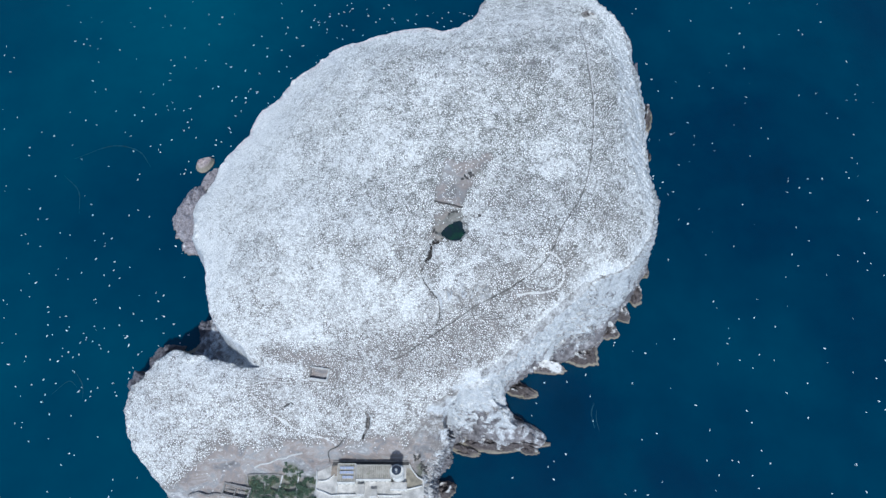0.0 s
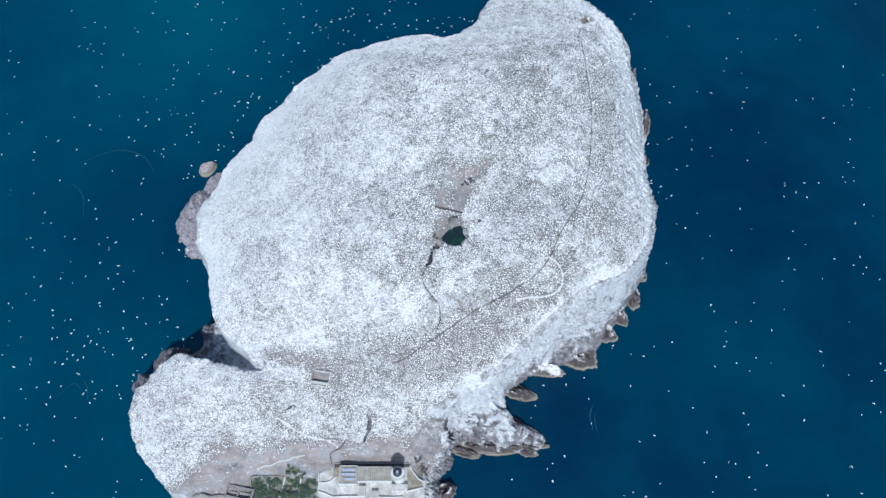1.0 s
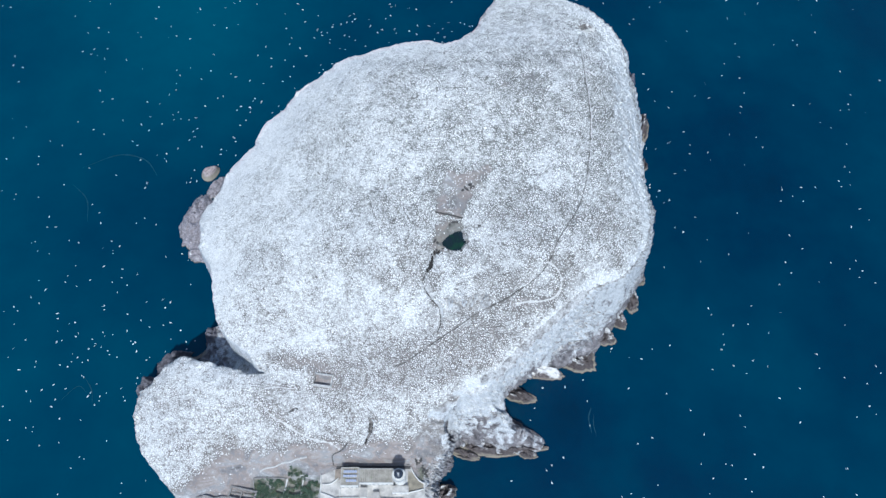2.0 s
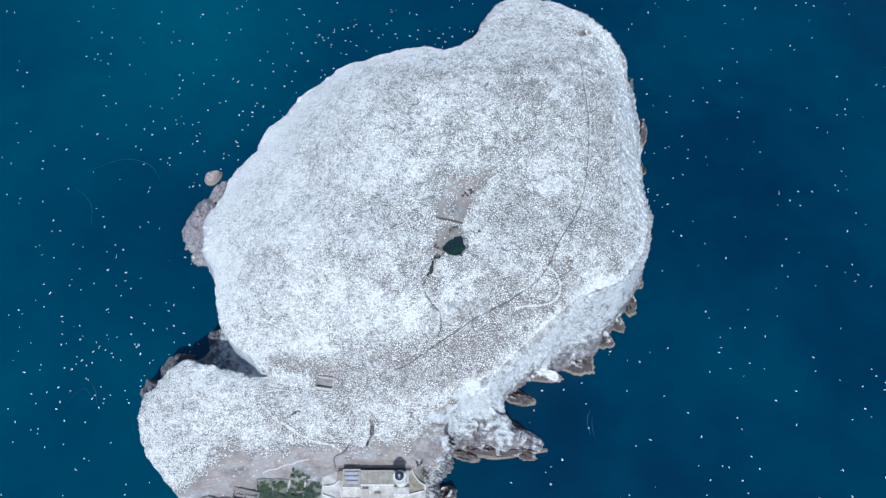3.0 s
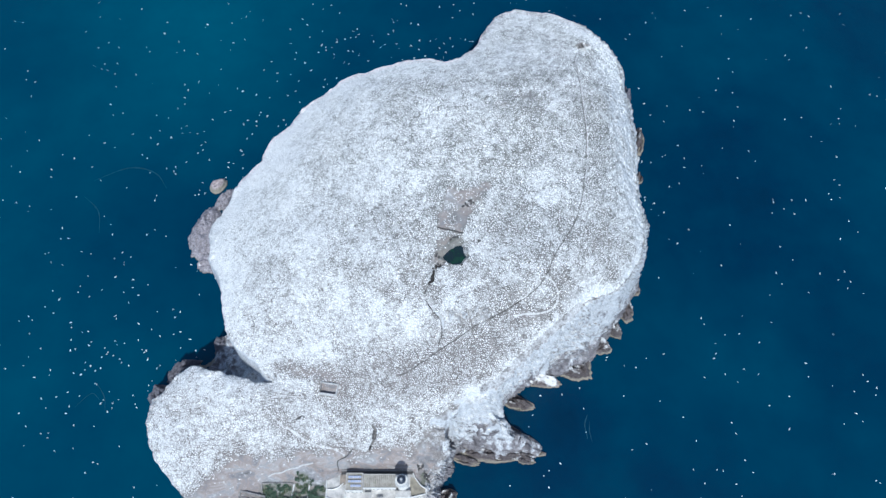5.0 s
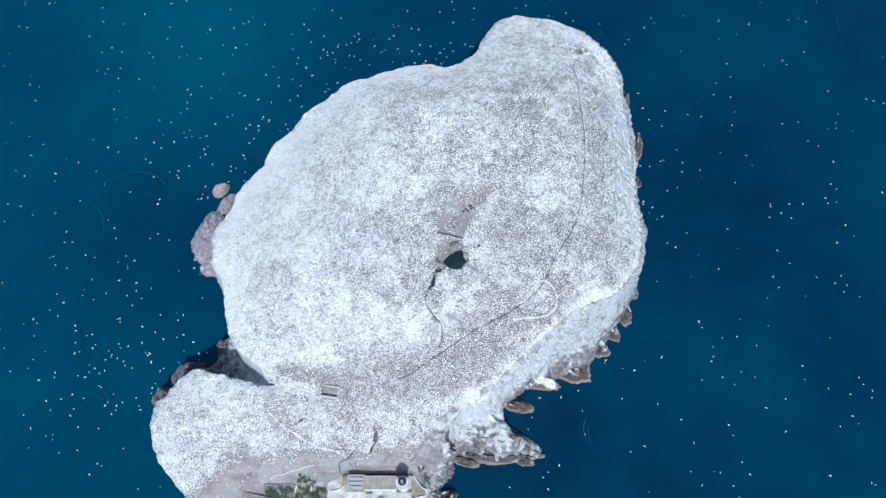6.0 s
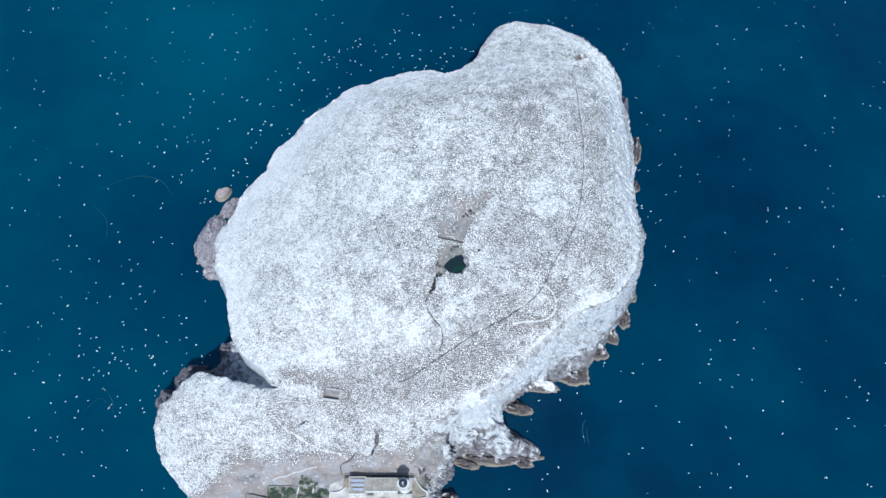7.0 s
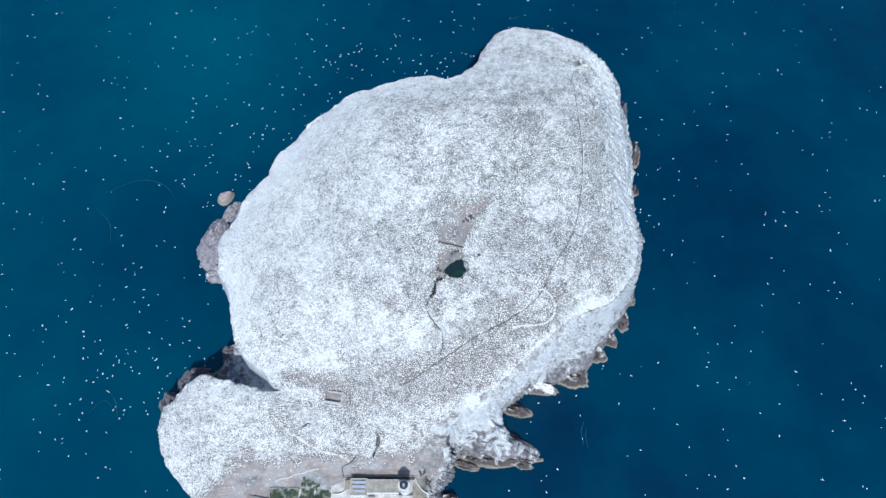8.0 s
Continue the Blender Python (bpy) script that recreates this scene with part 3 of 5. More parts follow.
def cliff_face(edge, foot, columns, rows, label, guano=0.55):
    """The broken rock of the seaward cliff, from its top edge down to its foot: blocks, ledges and clefts."""
    def spread(points, n):
        p = along(points, 0.5)
        d = np.r_[0, np.cumsum(np.hypot(*np.diff(p, axis=0).T))]
        return np.stack([np.interp(np.linspace(0, d[-1], n), d, p[:, k]) for k in range(2)], -1)
    top, low = spread(edge, columns), spread(foot, columns)
    co = np.zeros((columns, rows, 3))
    along_edge = np.r_[0, np.cumsum(np.hypot(*np.diff(top, axis=0).T))]
    for i in range(columns):
        out = (low[i] - top[i]) / np.hypot(*(low[i] - top[i]))
        start = top[i] - out * 3.0
        way = top[min(i + 1, columns - 1)] - top[max(i - 1, 0)]
        across = abs(out[0] * way[1] - out[1] * way[0]) / np.hypot(*way)
        fine = across ** 2 * (1.0 if top[i][1] < 205 else 0.35)
        reach = np.linspace(0, 1, 160)
        x, y = start[0] + (low[i][0] + out[0] * 1.5 - start[0]) * reach, start[1] + (low[i][1] + out[1] * 1.5 - start[1]) * reach
        z = np.array([ground(a, b) for a, b in zip(x, y)])
        z = np.minimum.accumulate(z)
        d = np.r_[0, np.cumsum(np.sqrt(np.diff(x) ** 2 + np.diff(y) ** 2 + np.diff(z) ** 2))]
        at = np.linspace(0, d[-1], rows)
        for k, (a, b, c) in enumerate(zip(np.interp(at, d, x), np.interp(at, d, y), np.interp(at, d, z))):
            v = k / (rows - 1)
            q = Vector((a, b, c))
            big, small = noise.voronoi(q / 7.0)[0], noise.voronoi(q / 3.0 + Vector((9, 4, 2)))[0]
            push = 3.6 * (0.62 - big[0]) + 1.5 * (0.55 - small[0]) + 1.5 * noise.fractal(q / 5.0, 1.0, 2.1, 3) + 0.7 * math.sin(c * 0.85 + 3 * noise.noise(q / 15))
            rib = noise.noise((i * 0.26 + v * 5, v * 3.0, 4.0)) + 0.6 * noise.noise((i * 0.6 + v * 11, v * 4.0, 8.0))
            push = push * (0.22 + 0.7 * min(1, max(0, v - 0.25) / 0.4)) + (1.0 if b < 215 else 0.7) * rib * max(0.25, 1 - v * 1.2)
            run, drop = along_edge[i], at[k]
            push += (1.7 * noise.noise((run * 0.42 + drop * 0.16, drop * 0.07, 15.0)) + 2.2 * noise.noise((run * 0.9 + drop * 0.4, drop * 0.25, 21.0)) + 1.4 * noise.noise((run * 1.8, drop * 0.8, 33.0))) * min(1, 3 * (1 - v)) * fine
            push += 4.0 * noise.noise((run * 0.085 + 0.02 * drop, drop * 0.02, 41.0)) * min(1, max(0, v - 0.12) * 4) * fine
            push *= min(1, v / 0.07) * (0.35 + 0.65 * min(1, (1 - v) / 0.1))
            rise = -0.5 if v < 0.02 else 0.15
            co[i, k] = (a + out[0] * (push + 0.5) * 0.85, b + out[1] * (push + 0.5) * 0.85, c + 0.35 * push + rise)
    idx = np.arange(columns * rows).reshape(columns, rows)
    quads = np.stack([idx[:-1, :-1], idx[:-1, 1:], idx[1:, 1:], idx[1:, :-1]], -1).reshape(-1, 4)
    me = bpy.data.meshes.new("cliff_face")
    me.from_pydata(co.reshape(-1, 3).tolist(), [], quads.tolist())
    me.polygons.foreach_set("use_smooth", np.ones(len(quads), bool))
    me.attributes.new("cover", "FLOAT", "POINT").data.foreach_set("value", np.full(columns * rows, guano, np.float32))
    me.materials.append(ROCK)
    return tagged(new("cliff_face", me), label, "cliff", kind="structure")


cliff_face(((86, 348), (99, 338), (111, 320), (113, 288), (114, 259), (112, 232), (112, 205), (111, 191), (106, 172), (90, 150), (71, 140), (55, 127.3)),
           ((92, 357), (106, 346), (122, 325), (129.5, 290), (127, 260), (123.5, 235), (121, 210), (120, 195), (117, 180), (103, 158), (88, 139), (62, 125)), 640, 100, "craggy sunlit sea cliff of grey stone streaked white")


def sheer_face(edge, columns, rows, label):
    """An upright stretch of the seaward cliff: ribs, hollows and ledges from the brow straight down into the water."""
    p = along(edge, 0.5)
    d = np.r_[0, np.cumsum(np.hypot(*np.diff(p, axis=0).T))]
    top = np.stack([np.interp(np.linspace(0, d[-1], columns), d, p[:, k]) for k in range(2)], -1)
    co = np.zeros((columns, rows, 3))
    for i in range(columns):
        way = top[min(i + 1, columns - 1)] - top[max(i - 1, 0)]
        way = way / np.hypot(*way)
        out = np.array((-way[1], way[0]))
        out = out if out[0] - out[1] > 0 else -out
        brow_z = ground(*(top[i] - out * 3.2)) + 0.2
        run, ends = d[-1] * i / (columns - 1), min(1, i / 12, (columns - 1 - i) / 12)
        for k in range(rows):
            v = k / (rows - 1)
            z = brow_z - (brow_z + 1.5) * max(0, v - 0.06) / 0.94
            q = Vector((*top[i], z))
            big, small = noise.voronoi(q / 8.0)[0], noise.voronoi(q / 3.2 + Vector((9, 4, 2)))[0]
            push = 2.4 * (0.6 - big[0]) + 1.3 * (0.5 - small[0]) + 1.8 * noise.noise((run * 0.5, z * 0.09, 15.0)) + 1.2 * noise.fractal(q / 2.5, 1.0, 2.1, 3)
            reach = -3.2 + 3.4 * min(1, v / 0.06) + (0.8 * push + 0.5) * min(1, v / 0.1) * ends + 0.2 * v
            co[i, k] = (top[i][0] + out[0] * reach, top[i][1] + out[1] * reach, z + 0.25 * push * min(1, v / 0.1))
    idx = np.arange(columns * rows).reshape(columns, rows)
    quads = np.stack([idx[:-1, :-1], idx[:-1, 1:], idx[1:, 1:], idx[1:, :-1]], -1).reshape(-1, 4)
    me = bpy.data.meshes.new("cliff_face")
    me.from_pydata(co.reshape(-1, 3).tolist(), [], quads.tolist())
    me.polygons.foreach_set("use_smooth", np.ones(len(quads), bool))
    me.attributes.new("cover", "FLOAT", "POINT").data.foreach_set("value", np.full(columns * rows, 0.6, np.float32))
    me.materials.append(ROCK)
    return tagged(new("cliff_face", me), label, "cliff", kind="structure")


sheer_face(((69, 138.4), (60, 131.3), (56, 128), (48.6, 122.4), (41.7, 117), (33.8, 110), (26.4, 103.5), (18, 100.3)), 240, 150, "sheer white-streaked sea cliff dropping into the water")
cliff_face(((29, 105), (19, 99), (11, 95.5), (6, 90), (4, 85)), ((35, 101), (50, 91.5), (55.5, 85), (40, 78.5), (22, 80), (10, 82)), 260, 100, "white-topped rock spur running out from the cliff foot", 0.69)
cliff_face(((0.5, 82), (1, 76), (-3, 70), (-7.5, 64.5), (-8.2, 57), (-8.4, 48)), ((8, 83), (5.5, 76), (3.5, 70), (0, 62), (1.5, 54), (-1, 44)), 150, 44, "broken grey and white crag below the lighthouse")

bm = bmesh.new()
bmesh.ops.create_grid(bm, x_segments=8, y_segments=8, size=4500)
sea = part("water", bm, SEA, None)
tagged(sea, "deep blue sea with fine ripples and greener patches", "sea", kind="structure")

# ---- materials of the things ----
WHITEWASH = plain("whitewashed_render", (0.78, 0.77, 0.745), 0.74, 0.5, 0.7)
CONCRETE = plain("weathered_concrete", (0.52, 0.49, 0.46), 0.7, 0.5)
PAVING = plain("pale_yard_concrete", (0.63, 0.60, 0.57), 0.5, 0.3)
ROOF_FELT, fn, fl, fp = material("mossy_roof_felt")
felt = ramp(fn, fl, noise_tex(fn, fl, 0.5, 6.0, 0.65), ((0.35, (0.22, 0.20, 0.175)), (0.65, (0.40, 0.375, 0.33))))
moss = ramp(fn, fl, noise_tex(fn, fl, 0.32, 6.0, 0.7), ((0.54, (0, 0, 0)), (0.66, (0.8, 0.8, 0.8))))
fl.new(mix(fn, fl, moss, felt, (0.16, 0.17, 0.09)), fp.inputs["Base Color"])
fp.inputs["Roughness"].default_value = 0.9
RIB_WOOD = plain("bleached_roof_batten", (0.47, 0.43, 0.38), 0.75, 0.8)
STONE = plain("old_grey_stone", (0.34, 0.32, 0.31), 0.55, 0.9, 0.9, 0.6, 0.15)
PALE_STONE = plain("whitened_old_stone", (0.68, 0.67, 0.66), 0.6, 0.7, 0.9, 0.5, 0.12)
GUANO_STONE = plain("guano_whitened_stone", (0.82, 0.81, 0.80), 0.75, 0.7, 0.9, 0.5, 0.12)
# Dark rock; also painted shade in the alley, crack and garden wall.
STONE_AND_SHADE = plain("dark_stone_and_shade", (0.09, 0.085, 0.085), 0.5, 0.8, 0.8, 0.6, 0.15)
# Dark soil of the crack sides; also painted shade on the ruin floor.
SOIL_AND_SHADE = plain("dark_soil_and_shade", (0.21, 0.195, 0.19), 0.6, 0.5, 0.95, 0.5, 0.1)
PALE_SOIL = plain("pale_trodden_path", (0.63, 0.618, 0.613), 0.8, 0.4, 0.95, 0.5, 0.1)
# Near-black, for the shade deep in the crack; also used at the gully head.
EARTH_AND_SHADE = plain("black_earth_and_shade", (0.042, 0.038, 0.037), 0.5, 0.8, 0.9, 0.6, 0.15)
PATH_SOIL = plain("dark_path_soil", (0.11, 0.104, 0.10), 0.6, 0.5, 0.95, 0.5, 0.1)
METAL_DARK = plain("black_painted_metal", (0.035, 0.045, 0.07), 0.6, 0.8, 0.35, 0.05)
METAL_GREY = plain("grey_metal", (0.42, 0.43, 0.45), 0.8, 2.0, 0.4, 0.05)
LEAF = plain("dark_green_leaves", (0.11, 0.175, 0.115), 0.5, 1.3, 0.7, 0.1)
LEAF_PALE = plain("grey_green_leaves", (0.17, 0.21, 0.13), 0.55, 1.3, 0.7, 0.1)
BARK = plain("brown_bark", (0.12, 0.09, 0.065), 0.6, 3.0)
BIRD_FLECK = plain("white_bird_fleck", (0.84, 0.95, 0.99), 0.97, 2.0, 0.8, 0.1)
BIRD_CAP = plain("white_bird_cap", (0.89, 0.89, 0.89), 0.9, 0.6, 0.85, 0.2)
MOSS_GROUND = plain("mossy_yellow_ground", (0.36, 0.32, 0.255), 0.5, 0.35, 0.95, 0.4, 0.1)

GLASS, gn, gl, gp = material("lantern_glass")
gp.inputs["Base Color"].default_value, gp.inputs["Roughness"].default_value, gp.inputs["Transmission Weight"].default_value = (0.8, 0.88, 0.9, 1), 0.03, 0.9
PANEL, gn, gl, gp = material("blue_solar_cells")
gl.new(ramp(gn, gl, noise_tex(gn, gl, 1.2), ((0.35, (0.15, 0.18, 0.30)), (0.65, (0.26, 0.30, 0.44)))), gp.inputs["Base Color"])
gp.inputs["Roughness"].default_value = 0.5
POND, gn, gl, gp = material("green_pool_water")
gl.new(ramp(gn, gl, noise_tex(gn, gl, 0.16), ((0.40, (0.016, 0.026, 0.036)), (0.52, (0.010, 0.022, 0.024)), (0.62, (0.012, 0.045, 0.026)))), gp.inputs["Base Color"])
gp.inputs["Roughness"].default_value = 0.18
bump(gn, gl, gp, noise_tex(gn, gl, 1.6, 3.0), 0.1, 0.1)


def sea_rock_material(name, white, bright=1.0, weed=(0.28, 0.245, 0.19), band=2.4, tint=(1.0, 1.0, 1.0)):
    m, n, l, p = material(name)
    geo, at = n.new("ShaderNodeNewGeometry"), n.new("ShaderNodeSeparateXYZ")
    l.new(geo.outputs["Position"], at.inputs[0])
    grain = node(n, "TexNoise", Scale=0.8, Detail=6.0, Roughness=0.65)
    wide = node(n, "TexNoise", Scale=0.16, Detail=4.0, Roughness=0.6)
    for t in (grain, wide):
        l.new(geo.outputs["Position"], t.inputs["Vector"])
    stone = ramp(n, l, grain.outputs[0], [(at_, [c * bright * k for c, k in zip(tone, tint)]) for at_, tone in ((0.32, (0.060, 0.048, 0.050)), (0.5, (0.165, 0.135, 0.135)), (0.7, (0.36, 0.315, 0.315)))])
    beds = node(n, "TexNoise", Scale=1.0, Detail=3.0, Roughness=0.6)
    along_bed = n.new("ShaderNodeMapping")
    along_bed.inputs["Scale"].default_value = (0.07, 0.07, 1.3)
    along_bed.inputs["Rotation"].default_value = (0.12, -0.15, 0)
    l.new(geo.outputs["Position"], along_bed.inputs[0])
    l.new(along_bed.outputs[0], beds.inputs["Vector"])
    stone = mix(n, l, ramp(n, l, beds.outputs[0], ((0.42, (0, 0, 0)), (0.62, (0.6, 0.6, 0.6)))), stone, [c * bright * k for c, k in zip((0.27, 0.23, 0.235), tint)])
    high = n.new("ShaderNodeMapRange")
    high.inputs["From Min"].default_value, high.inputs["From Max"].default_value = 2.0, 12.0
    l.new(at.outputs["Z"], high.inputs["Value"])
    guano = maths(n, l, "ADD", maths(n, l, "MULTIPLY", high.outputs[0], 0.36), wide.outputs[0])
    guano = maths(n, l, "ADD", guano, maths(n, l, "MULTIPLY", grain.outputs[0], 0.25))
    colour = mix(n, l, ramp(n, l, guano, ((white, (0, 0, 0)), (white + 0.14, (1, 1, 1)))), stone, (0.76, 0.75, 0.75))
    tide = n.new("ShaderNodeMapRange")
    tide.inputs["From Min"].default_value, tide.inputs["From Max"].default_value = band, band * 0.65
    l.new(maths(n, l, "ADD", at.outputs["Z"], grain.outputs[0]), tide.inputs["Value"])
    colour = mix(n, l, tide.outputs[0], colour, weed)
    wet = n.new("ShaderNodeMapRange")
    wet.inputs["From Min"].default_value, wet.inputs["From Max"].default_value = 1.15, 0.75
    l.new(maths(n, l, "ADD", at.outputs["Z"], grain.outputs[0]), wet.inputs["Value"])
    colour = mix(n, l, wet.outputs[0], colour, (0.06, 0.06, 0.055))
    l.new(colour, p.inputs["Base Color"])
    p.inputs["Roughness"].default_value = 0.8
    bump(n, l, p, grain.outputs[0], 0.9, 0.7)
    return m


SEA_ROCK, WHITE_ROCK = sea_rock_material("sea_rock", 0.80, 0.5, (0.27, 0.24, 0.195)), sea_rock_material("whitened_sea_rock", 0.63, 0.75, (0.27, 0.24, 0.195))
SHELF_ROCK = sea_rock_material("mauve_shelf_rock", 1.0, 1.5, (0.24, 0.22, 0.215), 1.8, (0.93, 1.02, 1.10))
PALE_SHELF = sea_rock_material("whitened_shelf_rock", 0.78, 1.5, (0.24, 0.22, 0.215), 1.8, (0.93, 1.02, 1.10))
CLEFT_ROCK = sea_rock_material("dark_cleft_rock", 1.05, 0.8, (0.12, 0.115, 0.12), 1.8, (0.84, 0.98, 1.18))
STACK_ROCK = sea_rock_material("tawny_stack_rock", 1.0, 1.9, (0.31, 0.28, 0.235), 5.5)


# ---- builders ----
def thing(name, label, category, place, turn=0.0, group=""):
    """An empty at a thing's base, to carry its parts."""
    ob = new(name)
    ob.matrix_world = pose(*place, 0, 0, turn)
    return tagged(ob, label, category, group)


def box(bm, x0, x1, y0, y1, z0, z1, bevel=0.04):
    made = bmesh.ops.create_cube(bm, size=1.0)["verts"]
    for v in made:
        v.co = Vector((x0 + (v.co.x + 0.5) * (x1 - x0), y0 + (v.co.y + 0.5) * (y1 - y0), z0 + (v.co.z + 0.5) * (z1 - z0)))
    if bevel:
        edges = list({e for v in made for e in v.link_edges})
        bmesh.ops.bevel(bm, geom=edges, offset=bevel, segments=1, affect="EDGES")
    return bm


def boxed(*size, bevel=0.04):
    return box(bmesh.new(), *size, bevel=bevel)


def lathe(profile, segments=32):
    """A turned shape from radius and height pairs, with closed ends."""
    bm = bmesh.new()
    rings = []
    for r, z in profile:
        rings.append([bm.verts.new((r * math.cos(2 * math.pi * k / segments), r * math.sin(2 * math.pi * k / segments), z)) for k in range(segments)])
    for a, b in zip(rings, rings[1:]):
        for k in range(segments):
            bm.faces.new((a[k], a[(k + 1) % segments], b[(k + 1) % segments], b[k])).smooth = True
    bm.faces.new(rings[0][::-1])
    bm.faces.new(rings[-1])
    return bm


def run_of_wall(line, width, height, ragged, base=None, closed=False, step=0.7):
    """An old wall along a line: uneven top, foot sunk into the ground. Points are relative to the first."""
    pts = along(line, step) if not closed else ring(line, step)
    ox, oy = pts[0]
    oz = base if base is not None else ground(ox, oy)
    bm = bmesh.new()
    rows = []
    for k, (x, y) in enumerate(pts):
        a = pts[max(k - 1, 0)]
        b = pts[min(k + 1, len(pts) - 1)]
        t = (b - a) / (np.hypot(*(b - a)) + 1e-9)
        nx, ny = -t[1], t[0]
        g = base if base is not None else ground(x, y)
        h = height * (1 + ragged * noise.noise((x * 0.7, y * 0.7, 1.7)) + ragged * 0.6 * noise.noise((x * 2.3, y * 2.3, 5.1)))
        w = width * 0.5 * (1 + 0.35 * ragged * noise.noise((x * 1.3, y * 1.3, 9.0)))
        rows.append([bm.verts.new((x + s * nx * w - ox, y + s * ny * w - oy, z - oz)) for s, z in ((-1.1, g - 0.8), (-1, g + h * 0.9), (-0.6, g + h), (0.6, g + h * 0.98), (1, g + h * 0.88), (1.1, g - 0.8))])
    for a, b in zip(rows, rows[1:]):
        for k in range(5):
            bm.faces.new((a[k], a[k + 1], b[k + 1], b[k]))
    bm.faces.new(rows[0])
    bm.faces.new(rows[-1][::-1])
    bmesh.ops.recalc_face_normals(bm, faces=bm.faces)
    return bm, (ox, oy, oz)


def stone_wall(line, width, height, ragged, mat, label, base=None, name="stone_wall", category="wall", group=""):
    bm, place = run_of_wall(line, width, height, ragged, base)
    ob = part(name, bm, mat, None)
    ob.location = place
    return tagged(ob, label, category, group)


def footpath(line, width, mat, label, lift=0.05, uneven=1.0):
    """A trodden strip that follows the ground, with uneven edges."""
    pts = along(line, 0.5)
    bm = bmesh.new()
    rows = []
    for k, (x, y) in enumerate(pts):
        t = pts[min(k + 1, len(pts) - 1)] - pts[max(k - 1, 0)]
        t = t / (np.hypot(*t) + 1e-9)
        w = max(0.03, width * 0.5 * (0.85 + uneven * (1.1 * noise.noise((x * 0.4, y * 0.4, 3.3)) + 0.9 * noise.noise((x * 1.9, y * 1.9, 7.7)))))
        row = []
        for s in (-1.15, -1, -0.4, 0.4, 1, 1.15):
            px, py = x - t[1] * w * s, y + t[0] * w * s
            row.append(bm.verts.new((px, py, ground(px, py) + (lift if abs(s) < 1.1 else -0.15))))
        rows.append(row)
    for a, b in zip(rows, rows[1:]):
        for k in range(5):
            bm.faces.new((a[k], b[k], b[k + 1], a[k + 1])).smooth = True
    bmesh.ops.recalc_face_normals(bm, faces=bm.faces)
    return tagged(part("footpath", bm, mat, None), label, "path", kind="structure")


# ---- rocks in the sea round the island ----
def sea_rock(x, y, length, width, turn, height, seed, label, blunt=3.0, wild=0.75, rock=None, ribs=0.9, crag=0.9):
    """A ribbed wave-cut rock: uneven outline, tilted strata, a flattened crest."""
    bm = bmesh.new()
    around, rings = 84, 34
    verts = []
    for i in range(rings + 1):
        u = i / rings
        row = []
        for k in range(around):
            a = 2 * math.pi * k / around
            c, s = math.cos(a), math.sin(a)
            edge = 1 + wild * (0.30 * noise.noise((c * 1.4 + seed, s * 1.4, seed * 3.1)) + 0.2 * noise.noise((c * 4 + seed, s * 4, 2.0)) + 0.07 * noise.noise((c * 11 + seed, s * 11, 4.0)))
            px, py = u * edge * length / 2 * c, u * edge * width / 2 * s * (1 - 0.32 * c * u)
            fall = max(0.0, 1 - (u / 0.86) ** blunt)
            rim = min(1.0, (1 - u) / 0.05)
            rough = noise.fractal((px * 0.16 + seed, py * 0.34, seed), 1.0, 2.1, 5)
            step = 1.0 * math.sin(py * 2.1 + 2.0 * noise.noise((px * 0.1, py * 0.1, seed)))
            z = height * fall * (0.62 + crag * min(1, 11 / height) * rough) + ribs * step * min(1, fall * 3) + 1.5 * rim * (1 + 0.5 * noise.noise((px * 0.5, py * 0.5, seed))) - 1.2 * u ** 20
            bed = 2.1 + 0.5 * noise.noise((seed, 0.3, 0.7))
            level = (z + 0.12 * px + 0.5 * noise.noise((px * 0.3, py * 0.3, seed))) / bed
            part_up = level - math.floor(level)
            rise = max(0.0, (part_up - 0.5) / 0.5)
            z = z + (0.65 if ribs > 0.5 else 0.12) * (bed * (rise * rise * (3 - 2 * rise) - part_up))
            row.append(bm.verts.new((px, py, z)))
        verts.append(row)
    for a, b in zip(verts, verts[1:]):
        for k in range(around):
            bm.faces.new((a[k], b[k], b[(k + 1) % around], a[(k + 1) % around]))
    bmesh.ops.remove_doubles(bm, verts=bm.verts, dist=0.001)
    for f in bm.faces:
        f.smooth = True
    bmesh.ops.recalc_face_normals(bm, faces=bm.faces)
    ob = part("sea_rock", bm, rock or (WHITE_ROCK if "white" in label else SEA_ROCK), None)
    ob.matrix_world = pose(x, y, 0, 0, 0, turn)
    return tagged(ob, label, "rock", "rocks along the waterline")


SPUR = "brown rock spur with a tawny weed band at the waterline"
SHELF = "grey craggy rock at the foot of the promontory"
WHITE_SPUR = "white-topped brown rock spur with weed at the waterline"
SOUTH_EAST = (
        (117, 183, 12, 9, -60, 9, SPUR), (109, 169, 19, 13, -62, 8, SPUR), (102.5, 155, 13, 9, -55, 8, SPUR), (91.5, 146, 18, 12, -30, 9, SPUR),
        (76, 133.5, 27, 20, -35, 11, SPUR), (56.5, 125.5, 24, 12, -18, 9, WHITE_SPUR), (42, 110.5, 23, 9, -18, 6, SPUR), (38, 95, 11, 5, -20, 4, SPUR), (32, 82.5, 48, 12, 0, 6, SPUR),
        (45, 79, 12, 6, -20, 2.6, SPUR), (11, 78.5, 18, 6, -18, 3.5, SPUR), (0, 72, 9, 5, -30, 3.5, SPUR), (2, 58.5, 11, 10, 20, 8, SPUR))
